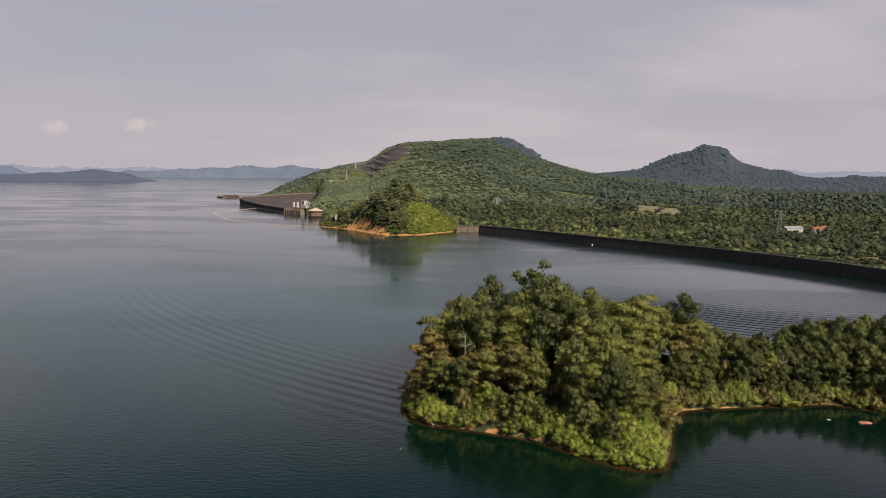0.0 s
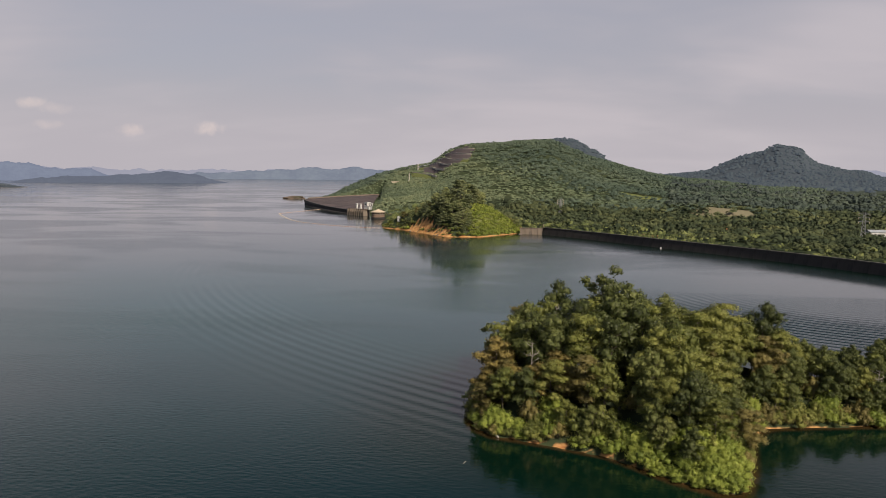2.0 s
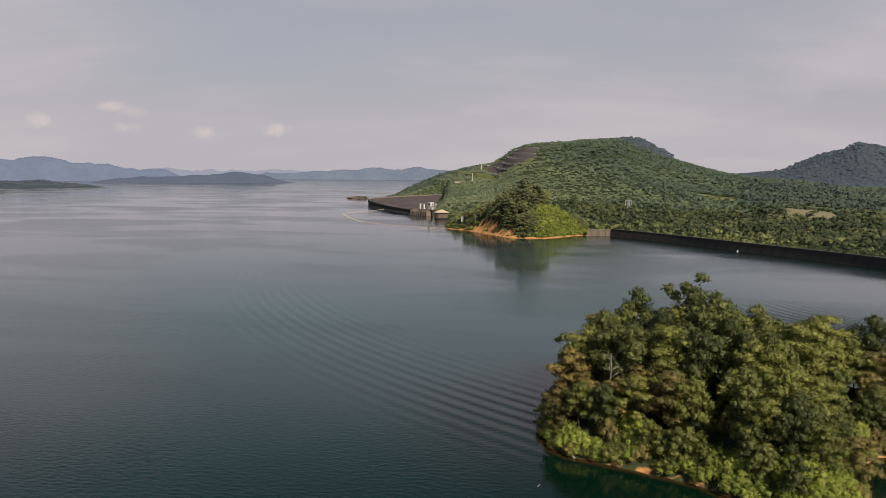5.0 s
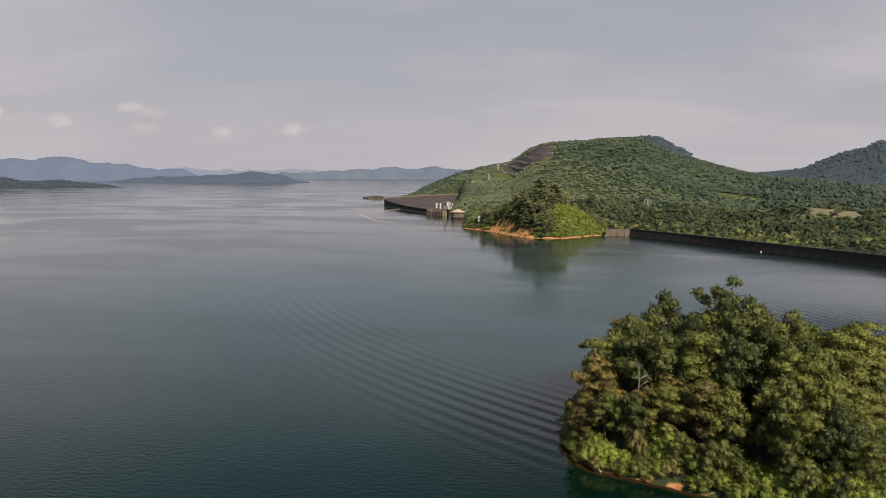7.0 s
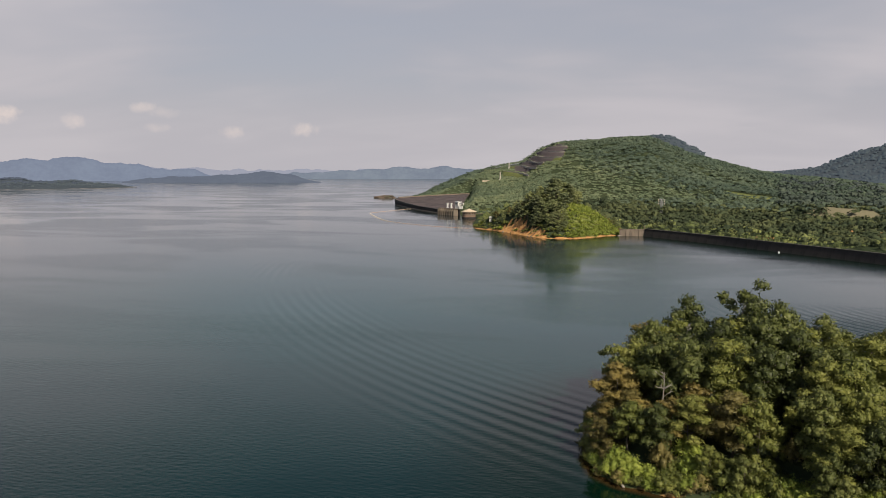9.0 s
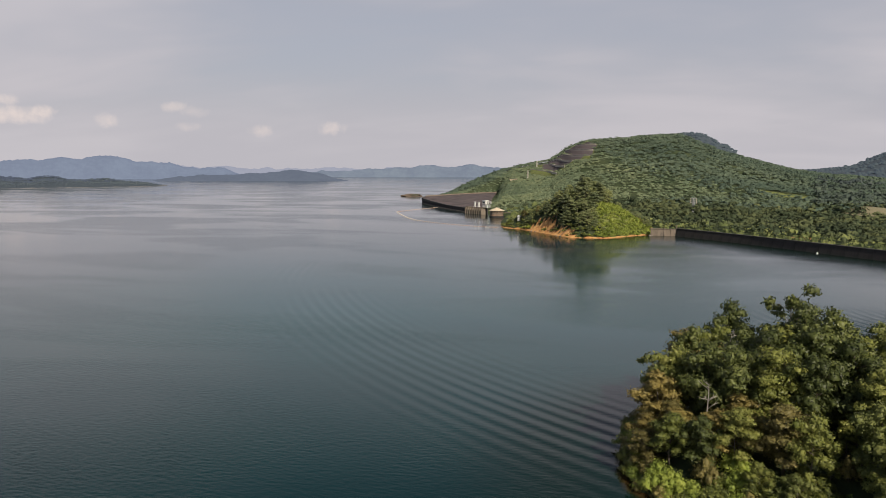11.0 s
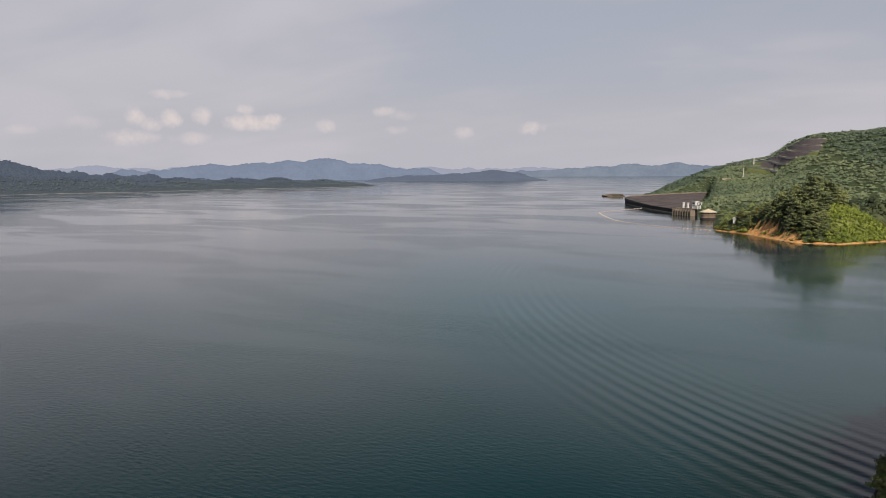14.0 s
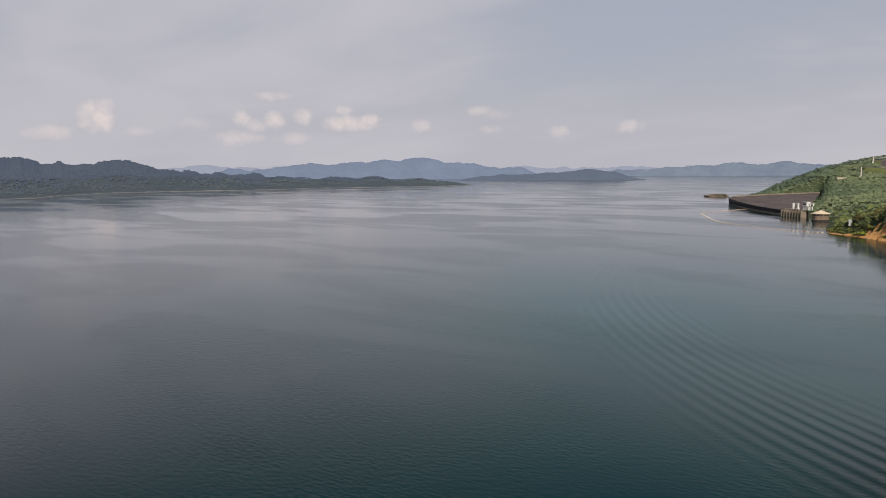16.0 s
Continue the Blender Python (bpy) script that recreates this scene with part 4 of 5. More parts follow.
def bush(name, label, seed, mat, spread=1.6, high=1.8, leaf=0.24, per_area=80, n=7):
    r = rng_of(seed)
    root = thing(name, label, "bush")
    bm = bmesh.new()
    clumps = []
    for i in range(n):
        a = i * 2.4 + r.uniform(-0.4, 0.4)
        d = spread * math.sqrt((i + 0.3) / n) * r.uniform(0.8, 1.1)
        h = high * (1 - 0.55 * (d / spread) ** 2) * r.uniform(0.7, 1.0)
        b = Vector((math.cos(a) * d, math.sin(a) * d, h * 0.62))
        tube(bm, [(0.1 * math.cos(a), 0.1 * math.sin(a), -0.4), (b.x * 0.5, b.y * 0.5, h * 0.35), b], [0.05, 0.035, 0.015], 3)
        clumps.append((b, (spread * 0.5 * r.uniform(0.8, 1.2), spread * 0.5, h * 0.42)))
    part("stem", bm, M_BARK, root)
    part("crown", leaf_mesh("crown", r, clumps, per_area, leaf), mat, root)
    return root


def dead_tree(name, label, seed, high):
    r = rng_of(seed)
    root = thing(name, label, "tree")
    bm = bmesh.new()
    pts = [Vector((0.25 * math.sin(i * 1.3), 0.2 * math.cos(i), high * i / 5 - (0.5 if i == 0 else 0))) for i in range(6)]
    tube(bm, pts, [0.17, 0.15, 0.12, 0.09, 0.06, 0.02], 6)
    for i in range(11):
        u = r.uniform(0.4, 0.97) * 5
        k = min(4, int(u))
        a = pts[k].lerp(pts[k + 1], u - k)
        turn, out = r.uniform(0, 6.28), r.uniform(0.8, 2.2) * (1.2 - u / 6)
        b = a + Vector((math.cos(turn) * out, math.sin(turn) * out, out * r.uniform(0.3, 0.9)))
        tube(bm, [a, a.lerp(b, 0.5) + Vector((0, 0, 0.15)), b], [0.075, 0.055, 0.02], 5)
        c = b + Vector((r.uniform(-.5, .5), r.uniform(-.5, .5), r.uniform(0.2, 0.7)))
        tube(bm, [a.lerp(b, 0.6), c], [0.04, 0.012], 4)
    part("trunk", bm, M_PALEBARK, root, smooth_faces=True)
    return root


class Grove:
    """Plants that are built once and then set out as copies."""

    def __init__(self):
        self.used = set()

    def place(self, proto, x, y, z, turn, s, sz, group, label=""):
        m = Matrix.LocRotScale((x, y, z), Euler((0, 0, turn)), (s, s, sz))
        if proto.name in self.used:
            ob = copy_thing(proto, m)
        else:
            self.used.add(proto.name)
            ob = proto
            ob.matrix_basis = m
        tagged(ob, label, group=group)
        return ob


grove = Grove()
NEAR = "trees on the near peninsula"
# prototypes, each about 12 m high, with their heights and crown radii
KINDS = {
    "dark_a": (tree("broadleaf_tree", "dark green broadleaf tree with a rounded crown", 101, 12, 3.0, M_DARK, n_limb=14, clump=1.45, first=0.2, per_area=78, leaf=0.22), 12.8),
    "dark_b": (tree("broadleaf_tree", "dense dark green tree with an uneven crown", 102, 12, 3.3, M_DARK, n_limb=13, clump=1.5, lean=0.5, first=0.25, per_area=78, leaf=0.22), 12.8),
    "mid_a": (tree("broadleaf_tree", "mid-green broadleaf tree with a full crown", 103, 12, 3.1, M_MID, n_limb=14, clump=1.45, first=0.2, per_area=78, leaf=0.22), 12.8),
    "mid_b": (tree("slender_tree", "slender mid-green tree with a conical crown", 104, 12, 2.8, M_MID, n_limb=20, clump=1.1, shape="cone", first=0.15, per_area=100, leaf=0.22), 12.8),
    "tier": (tree("layered_tree", "layered green tree with flat spreading branches", 105, 12, 4.2, M_MID, n_limb=15, clump=1.7, shape="tier", first=0.35, per_area=120, leaf=0.2), 12.4),
    "olive": (tree("olive_green_tree", "fine-leaved olive-green tree with a drooping crown", 106, 12, 2.9, M_OLIVE, n_limb=16, clump=1.2, first=0.12, leaf=0.17, per_area=130), 12.8),
    "rust": (tree("brownish_tree", "sparse tree with brownish green leaves", 107, 12, 2.8, M_RUST, n_limb=15, clump=1.15, first=0.15, per_area=90, leaf=0.22), 12.8),
    "open": (tree("emergent_tree", "tall open-crowned tree with pale limbs", 108, 12, 2.9, M_DARK, M_PALEBARK, n_limb=14, clump=0.95, shape="open", first=0.55, per_area=150, leaf=0.24), 13.6),
}
BUSHES = {
    "light": (bush("bush", "bright yellow-green bush at the water's edge", 121, M_LIGHT, 2.0, 3.0, 0.17, 135, 10), 3.1),
    "light_b": (bush("bush", "bright green spreading bush at the water's edge", 122, M_LIGHT, 2.3, 2.6, 0.2, 105, 11), 2.7),
    "mid": (bush("bush", "leafy green bush on the bank", 123, M_MID, 2.0, 3.2, 0.2, 105, 10), 3.3),
    "olive": (bush("bush", "dull olive shrub on the bank", 124, M_OLIVE, 1.8, 3.2, 0.17, 130, 10), 3.3),
}
PROFILE_X = [-3, 2, 8, 14, 22, 32, 41, 46, 51, 55, 61, 66, 72, 79, 90, 120]
PROFILE_Z = [13.5, 17, 19.4, 20, 20.2, 19.4, 17.6, 16, 16, 12.5, 10.5, 9.0, 11.5, 13, 14.5, 15]


def canopy(x, y, inside):
    """How high the crowns reach over the lake, from the shore inward."""
    top = np.interp(x + (128 - y) * -0.12, PROFILE_X, PROFILE_Z)
    deep = np.maximum(inside, (y - 109) * 0.75 * (x < 18))
    front = smooth(-1.0, 10.0, deep) * 0.62 + 0.38 * smooth(4.0, 20.0, deep)
    return 5.0 + (top - 5.0) * front


def spots(n, x0, x1, y0, y1, poly):
    """Random places with their distance inside a shore and the ground's height."""
    x, y = r.uniform(x0, x1, n), r.uniform(y0, y1, n)
    ins = inside_distance(poly, x, y)
    x, y, ins = x[ins > 0], y[ins > 0], ins[ins > 0]
    return zip(x.tolist(), y.tolist(), ins.tolist(), height(x, y).tolist(), clay_mask(x, y).tolist(), grass_mask(x, y).tolist())


r = rng_of(31)
placed = []


def free(x, y, gap):
    return all((x - a) ** 2 + (y - b) ** 2 > (gap * 0.5 + g * 0.5) ** 2 for a, b, g in placed)


# tall ones that stand out
for kind, x, y, top, s in (("open", 21.6, 131.5, 22.6, 1.15), ("dark_b", 50.0, 131, 17.4, 0.95), ("open", 1.9, 121, 10.4, 0.55), ("tier", 27, 124, 18.2, 1.05),
                           ("tier", 41, 127, 16.6, 1.0), ("dark_b", 14, 131, 16.2, 1.0), ("rust", 2.4, 117, 12.5, 0.95), ("rust", 5.0, 112, 10.5, 0.8),
                           ("olive", 16.5, 107, 13.0, 1.05), ("olive", 37.0, 99, 9.0, 0.85), ("rust", 11.5, 127, 17.4, 0.95), ("rust", 0.9, 112.5, 9.6, 0.7), ("rust", 1.6, 119.5, 12.6, 0.8), ("rust", 8.2, 125, 16.6, 0.9), ("tier", 36, 120, 16.4, 1.05), ("dark_a", 7.0, 129, 16.8, 0.95), ("olive", 4.2, 126, 16.2, 0.85), ("mid_a", 11.5, 134, 16.2, 0.95), ("mid_a", 3.8, 108.3, 9.2, 0.75), ("olive", 1.2, 109.5, 8.4, 0.65), ("dark_a", 6.8, 106.5, 9.5, 0.7), ("dark_a", 33, 128, 17.4, 1.1)):
    proto, h = KINDS[kind]
    z = float(height(x, y))
    grove.place(proto, x, y, z, r.uniform(0, 6.28), s, (top - z) / h, NEAR)
    placed.append((x, y, 4.2 * s))
dead = dead_tree("dead_tree", "bare pale dead tree with broken branches", 41, 11.0)
for x, y, top in ((8.2, 110.4, 13.4), (31.5, 104.0, 10.4), (66, 121, 9.0), (13.0, 128.5, 18.6)):
    z = float(height(x, y))
    grove.place(dead, x, y, z, r.uniform(0, 6.28), 1, (top - z) / 11.4, NEAR)
    placed.append((x, y, 1.2))
names = ["dark_a", "dark_b", "mid_a", "mid_b", "tier", "olive", "rust"]
count = 0
for x, y, ins, z, clay, grass in spots(6000, -2, 97, 84, 150, PENINSULA):
    if ins < 2.2:
        continue
    top = float(canopy(x, y, ins)) * r.uniform(0.86, 1.02)
    s = min(1.2, max(0.45, (top - z) / 12.6 * r.uniform(0.88, 1.15)))
    if not free(x, y, 3.1 * s):
        continue
    weights = np.array([0.30, 0.26, 0.16, 0.08, 0.10, 0.07, 0.03])
    if x > 45:
        weights = np.array([0.36, 0.34, 0.10, 0.05, 0.05, 0.08, 0.02])
    if x < 8:
        weights = np.array([0.16, 0.14, 0.2, 0.1, 0.04, 0.18, 0.18])
    kind = names[r.choice(7, p=weights)]
    proto, h = KINDS[kind]
    grove.place(proto, x, y, z - 0.1, r.uniform(0, 6.28), s, max(0.3, (top - z) / h), NEAR)
    placed.append((x, y, 3.1 * s))
    count += 1
    if count >= 235:
        break
# bushes that hang over the water's edge, then those of the banks, then undergrowth between the trees
bplaced = []
shore = [Vector((*q, 0)) for q in PENINSULA[-3:] + PENINSULA[:15]]
for a, b in zip(shore, shore[1:]):
    n = max(1, round((b - a).length / 1.5))
    inward = Vector((-(b - a).y, (b - a).x, 0)).normalized()
    for k in range(n):
        q = a.lerp(b, (k + r.uniform(0.2, 0.8)) / n) + inward * r.uniform(0.5, 1.3)
        if q.x > 94 or r.uniform() < 0.08:
            continue
        s = r.uniform(0.65, 1.0)
        lobe = math.exp(-0.5 * (((q.x - 30) / 8) ** 2 + ((q.y - 91) / 6) ** 2))
        kind = ("light", "light_b")[r.integers(2)] if r.uniform() < 0.4 + 0.6 * lobe else ("mid", "olive")[r.integers(2)]
        grove.place(BUSHES[kind][0], q.x, q.y, max(0.1, float(height(q.x, q.y))) - 0.15, r.uniform(0, 6.28), s, s * r.uniform(0.8, 1.2), "bushes on the near peninsula")
        bplaced.append((q.x, q.y))
for under, most in ((False, 135), (True, 45)):
    count = 0
    for x, y, ins, z, clay, grass in spots(7000, -2, 100, 84, 132, PENINSULA):
        lobe = math.exp(-0.5 * (((x - 30) / 7) ** 2 + ((y - 93) / 5) ** 2))
        edge = ins <= 3.6 + 9 * lobe
        if ins < 1.0 or y > 126 + 0.1 * x or edge == under:
            continue
        s = r.uniform(0.8, 1.25) * (0.6 + 0.4 * min(ins, 1.6) / 1.6)
        if any((x - a) ** 2 + (y - b) ** 2 < ((2.4 if under else 1.3) * s) ** 2 for a, b in bplaced):
            continue
        bright = 0.35 + 0.65 * lobe + 0.4 * math.exp(-0.5 * ((x - 4) / 5) ** 2)
        kind = ("light", "light_b")[r.integers(2)] if r.uniform() < bright * (0.25 if under else 1) else ("mid", "olive", "mid")[r.integers(3)]
        proto, h = BUSHES[kind]
        grove.place(proto, x, y, z - 0.15, r.uniform(0, 6.28), s, s * r.uniform(0.85, 1.3), "bushes on the near peninsula")
        bplaced.append((x, y))
        count += 1
        if count >= most:
            break

# the wooded knoll
KNOLL = "trees on the clay knoll"
KN = {
    "dark": (tree("knoll_tree", "full green tree on the clay knoll", 131, 12, 3.2, M_KNOLL, n_limb=10, clump=1.4, per_area=34, leaf=0.33), 12.6),
    "mid": (tree("knoll_tree", "green broadleaf tree on the clay knoll", 132, 12, 3.0, M_KNOLL, n_limb=10, clump=1.4, per_area=34, leaf=0.33), 12.6),
    "tall": (tree("knoll_tree", "tall dark tree with a narrow crown on the clay knoll", 133, 14, 2.4, M_KNOLL_DARK, n_limb=15, clump=1.35, per_area=34, leaf=0.34, first=0.25), 14.8),
    "olive": (tree("knoll_tree", "olive-green tree on the clay knoll", 134, 12, 3.0, M_OLIVE, n_limb=10, clump=1.45, per_area=27, leaf=0.36), 12.6),
    "low": (bush("knoll_bush", "yellow-green bush on the grassy slope", 135, M_LIGHT, 2.0, 1.7, 0.36, 30, 5), 1.9),
    "green": (bush("knoll_bush", "green bush on the knoll's bank", 136, M_MID, 2.0, 1.8, 0.36, 30, 5), 2.0),
}
kp = []
for x, y, ins, z, clay, grass in spots(5000, -100, 10, 444, 510, MAINLAND):
    if ins < 3 or grass > 0.4 or clay > 0.35:
        continue
    big = math.exp(-0.5 * (((x + 30) / 14) ** 2 + ((y - 478) / 18) ** 2))
    tall = (7.0 + 8.5 * big) * r.uniform(0.72, 1.2)
    s = min(1.2, max(0.6, tall / 12.6 * r.uniform(0.85, 1.2)))
    if any((x - a) ** 2 + (y - b) ** 2 < (2.7 * s) ** 2 for a, b in kp):
        continue
    kind = "tall" if r.uniform() < big * 0.6 else ("dark", "mid", "olive" if big < 0.25 else "dark", "mid")[r.integers(4)]
    proto, h = KN[kind]
    grove.place(proto, x, y, z - 0.2, r.uniform(0, 6.28), s, tall / h, KNOLL)
    kp.append((x, y))
    if len(kp) >= 215:
        break
kb = []
for x, y, ins, z, clay, grass in spots(7000, -95, 12, 443, 520, MAINLAND):
    if ins < 0.6 or clay > 0.38 + 0.4 * (ins < 1.5) or (ins > 7 and grass < 0.25):
        continue
    if any((x - a) ** 2 + (y - b) ** 2 < (1.25 if grass > 0.25 else 2.3) ** 2 for a, b in kb):
        continue
    kind = "low" if grass > 0.25 or r.uniform() < 0.2 else "green"
    proto, h = KN[kind]
    s = r.uniform(0.55, 1.3)
    grove.place(proto, x, y, z - 0.2, r.uniform(0, 6.28), s, s * r.uniform(0.7, 1.4), "bushes on the clay knoll")
    kb.append((x, y))
    if len(kb) >= 400:
        break


# ---- dams and waterworks ----
def box(bm, x0, y0, z0, x1, y1, z1, m=None, bevel=0.0):
    v = [bm.verts.new(p) for p in ((x0, y0, z0), (x1, y0, z0), (x1, y1, z0), (x0, y1, z0), (x0, y0, z1), (x1, y0, z1), (x1, y1, z1), (x0, y1, z1))]
    f = [bm.faces.new([v[i] for i in q]) for q in ((3, 2, 1, 0), (4, 5, 6, 7), (0, 1, 5, 4), (1, 2, 6, 5), (2, 3, 7, 6), (3, 0, 4, 7))]
    if bevel:
        bmesh.ops.bevel(bm, geom=list({e for g in f for e in g.edges}), offset=bevel, segments=1, affect="EDGES")
    if m is not None:
        bmesh.ops.transform(bm, matrix=m, verts=[q for q in bm.verts if q in set(v)] if not bevel else bm.verts[:])


def boxes(*dims, bevel=0.0):
    bm = bmesh.new()
    for q in dims:
        box(bm, *q)
    if bevel:
        bmesh.ops.bevel(bm, geom=bm.edges[:], offset=bevel, segments=1, affect="EDGES")
    return bm


def lathe(profile, sides):
    bm = bmesh.new()
    rings = [[bm.verts.new((rr * math.cos(k * 6.28319 / sides), rr * math.sin(k * 6.28319 / sides), z)) for k in range(sides)] for rr, z in profile]
    for a, b in zip(rings, rings[1:]):
        for k in range(sides):
            bm.faces.new((a[k], a[(k + 1) % sides], b[(k + 1) % sides], b[k]))
    bm.faces.new(rings[-1])
    bm.faces.new(rings[0][::-1])
    return bm


def along(points, step):
    """Evenly spaced places along a smooth line through points, with the heading of each."""
    p = [Vector((*q, 0)) for q in points]
    fine = []
    for i in range(len(p) - 1):
        a, b, c, d = p[max(i - 1, 0)], p[i], p[i + 1], p[min(i + 2, len(p) - 1)]
        for k in range(40):
            t = k / 40
            fine.append(0.5 * ((2 * b) + (c - a) * t + (2 * a - 5 * b + 4 * c - d) * t * t + (3 * b - a - 3 * c + d) * t ** 3))
    fine.append(p[-1])
    out, need = [fine[0]], step
    for a, b in zip(fine, fine[1:]):
        gap = (b - a).length
        while gap >= need:
            a = a.lerp(b, need / gap)
            out.append(a)
            gap, need = (b - a).length, step
        need -= gap
    return [(q, math.atan2((out[min(i + 1, len(out) - 1)] - out[max(i - 1, 0)]).y, (out[min(i + 1, len(out) - 1)] - out[max(i - 1, 0)]).x)) for i, q in enumerate(out)]


# saddle dam: a long curved parapet of cast panels with a coping and slim ribs at the joints
dam_wall = thing("saddle_dam_wall", "long curved dark concrete dam wall in the lake", "dam", kind="structure")
run = along(DAM, 7.0)
panel_me = bpy.data.meshes.new("panel")
bm = boxes((-3.46, -0.45, -5, 3.46, 0.35, 4.55), bevel=0.04)
for v in bm.verts:
    if v.co.y > 0 and v.co.z < 0:
        v.co.y = 1.6
bm.to_mesh(panel_me), bm.free()
panel_me.materials.append(M_WALL)
cope_me = bpy.data.meshes.new("coping")
bm = boxes((-3.48, -0.62, 4.55, 3.48, 0.55, 4.95), bevel=0.05)
bm.to_mesh(cope_me), bm.free()
cope_me.materials.append(M_COPE)
rib_me = bpy.data.meshes.new("rib")
bm = boxes((-0.16, 0.3, -3, 0.16, 0.45, 4.54), bevel=0.03)
bm.to_mesh(rib_me), bm.free()
rib_me.materials.append(M_WALL)
for (a, ha), (b, hb) in zip(run, run[1:]):
    c, h = (a + b) / 2, math.atan2((b - a).y, (b - a).x) + math.pi
    for nm, me in (("panel", panel_me), ("coping", cope_me)):
        part(nm, me, None, dam_wall).matrix_basis = Matrix.LocRotScale(c, Euler((0, 0, h)), None)
    part("rib", rib_me, None, dam_wall).matrix_basis = Matrix.LocRotScale(a, Euler((0, 0, h)), None)

# end wall and ramp between the dam and the knoll
end_wall = thing("abutment_wall", "pale stained concrete wall joining dam and knoll", "wall", kind="structure")
for i in range(4):
    x0 = 9.6 + i * 3.9
    part("panel", boxes((x0, 474.5, -4, x0 + 3.82, 475.4, 4.0), bevel=0.04), M_CONC, end_wall)
    part("rib", boxes((x0 - 0.2, 474.2, -3, x0 + 0.22, 474.6, 3.9), bevel=0.03), M_CONC, end_wall)
part("coping", boxes((9.2, 474.2, 4.0, 25.0, 475.8, 4.4), bevel=0.05), M_CONC, end_wall)
post = thing("marker_post", "short pale post at the dam's corner", "post")
part("shaft", lathe([(0.22, 0), (0.2, 2.0), (0.26, 2.05), (0.26, 2.3), (0.05, 2.5)], 10), M_CONC, post)
post.matrix_basis = pose(24.6, 475.0, 4.4)

# rockfill dam: a rough dark face that rises from the front wall to the crest
front = [(-251, 862, 7.4), (-250.5, 852, 6.6), (-243, 836, 5.9), (-220, 792, 4.8), (-188, 733, 4.0), (-152, 676, 3.9), (-132, 656, 4.2)]
crest = [(-250, 864, 7.7), (-248, 867, 7.9), (-242, 876, 8.2), (-226, 904, 8.9), (-211, 930, 9.5), (-197, 958, 9.8), (-184, 985, 10.0)]
nu, nv = 90, 40
u, v = np.meshgrid(np.linspace(0, 1, nu), np.linspace(0, 1, nv))
F = np.stack([np.interp(u, np.linspace(0, 1, 7), [q[k] for q in front]) for k in range(3)], -1)
C = np.stack([np.interp(u, np.linspace(0, 1, 7), [q[k] for q in crest]) for k in range(3)], -1)
S = F + (C - F) * v[..., None]
S[..., 2] += rng_of(51).uniform(-0.35, 0.35, u.shape) * (v > 0.02) * (v < 0.98)
i = np.arange(nv - 1)[:, None] * nu + np.arange(nu - 1)[None]
faces = np.stack([i, i + 1, i + nu + 1, i + nu], -1).reshape(-1, 4)
rock_dam = thing("rockfill_dam", "broad dark rockfill dam with a walled rim", "dam", kind="structure")
part("face", mesh_of("face", S.reshape(-1, 3), faces), M_ROCKFILL, rock_dam)


def wall_strip(points, z_low, wide, lift):
    bm = bmesh.new()
    rows = []
    for k, (x, y, z) in enumerate(points):
        foot = z - 1.5 if z_low is None else z_low
        a, b = points[max(k - 1, 0)], points[min(k + 1, len(points) - 1)]
        n = Vector((a[1] - b[1], b[0] - a[0], 0)).normalized() * wide * 0.5
        rows.append([bm.verts.new((x + s * n.x, y + s * n.y, zz)) for s, zz in ((-1, foot), (1, foot), (1, z + lift), (-1, z + lift))])
    for p, q in zip(rows, rows[1:]):
        for k in range(4):
            bm.faces.new((p[k], q[k], q[(k + 1) % 4], p[(k + 1) % 4]))
    bm.faces.new(rows[0])
    bm.faces.new(rows[-1][::-1])
    bmesh.ops.recalc_face_normals(bm, faces=bm.faces[:])
    return bm


part("front_wall", wall_strip(front, -5, 1.2, 0.1), M_WALL, rock_dam)
part("coping", wall_strip([(x - 0.3, y - 0.3, z + 0.12) for x, y, z in front], 3.9, 1.5, 0.45), M_COPE, rock_dam)
part("crest_rail", wall_strip(crest, 6, 1.6, 1.3), M_CONC, rock_dam)
ledge = [(x - 1.0, y - 1.2, 0.7) for x, y, z in front[2:]]
part("ledge", wall_strip(ledge, -4, 1.4, 0.2), M_CONC, rock_dam)

# intake: piers in the water, a deck and white hoists
intake = thing("intake_works", "concrete water intake with piers and white hoists", "intake")
place = Matrix.LocRotScale((-142, 660, 0), Euler((0, 0, math.atan2(-20, 24))), None)
intake.matrix_basis = place
for k in range(8):
    x0 = -13 + k * 3.4
    part("pier", boxes((x0, -2.2, -5, x0 + 1.2, 2.2, 6.0), bevel=0.1), M_CONC, intake)
    part("pier_nose", boxes((x0 + 0.15, -3.0, -5, x0 + 1.05, -2.2, 5.2), bevel=0.1), M_CONC, intake)
part("deck", boxes((-13.6, -1.2, 6.0, 13.4, 3.4, 6.5), bevel=0.06), M_CONC, intake)
part("back_wall", boxes((-13.4, 3.0, -5, 13.2, 3.8, 5.98), bevel=0.05), M_WALL, intake)
for x0 in (-2.6, 3.0):
    part("hoist_post", boxes((x0, 0, 6.5, x0 + 1.3, 1.3, 10.6), (x0 - 0.3, -0.3, 10.6, x0 + 1.6, 1.6, 11.2), (x0 - 0.5, -0.3, 6.5, x0 + 1.8, 1.6, 7.3), bevel=0.05), M_WHITE, intake)
gate_house = thing("gate_house", "white steel gantry house above the intake", "gantry")
gate_house.matrix_basis = place @ pose(12.0, 3.0, 6.0) @ Matrix.Diagonal((0.8, 0.8, 0.8, 1))
for x0, y0 in ((-4, -2.4), (3.4, -2.4), (-4, 1.8), (3.4, 1.8)):
    part("leg", boxes((x0, y0, 0, x0 + 0.7, y0 + 0.7, 4.0), bevel=0.05), M_WHITE, gate_house)
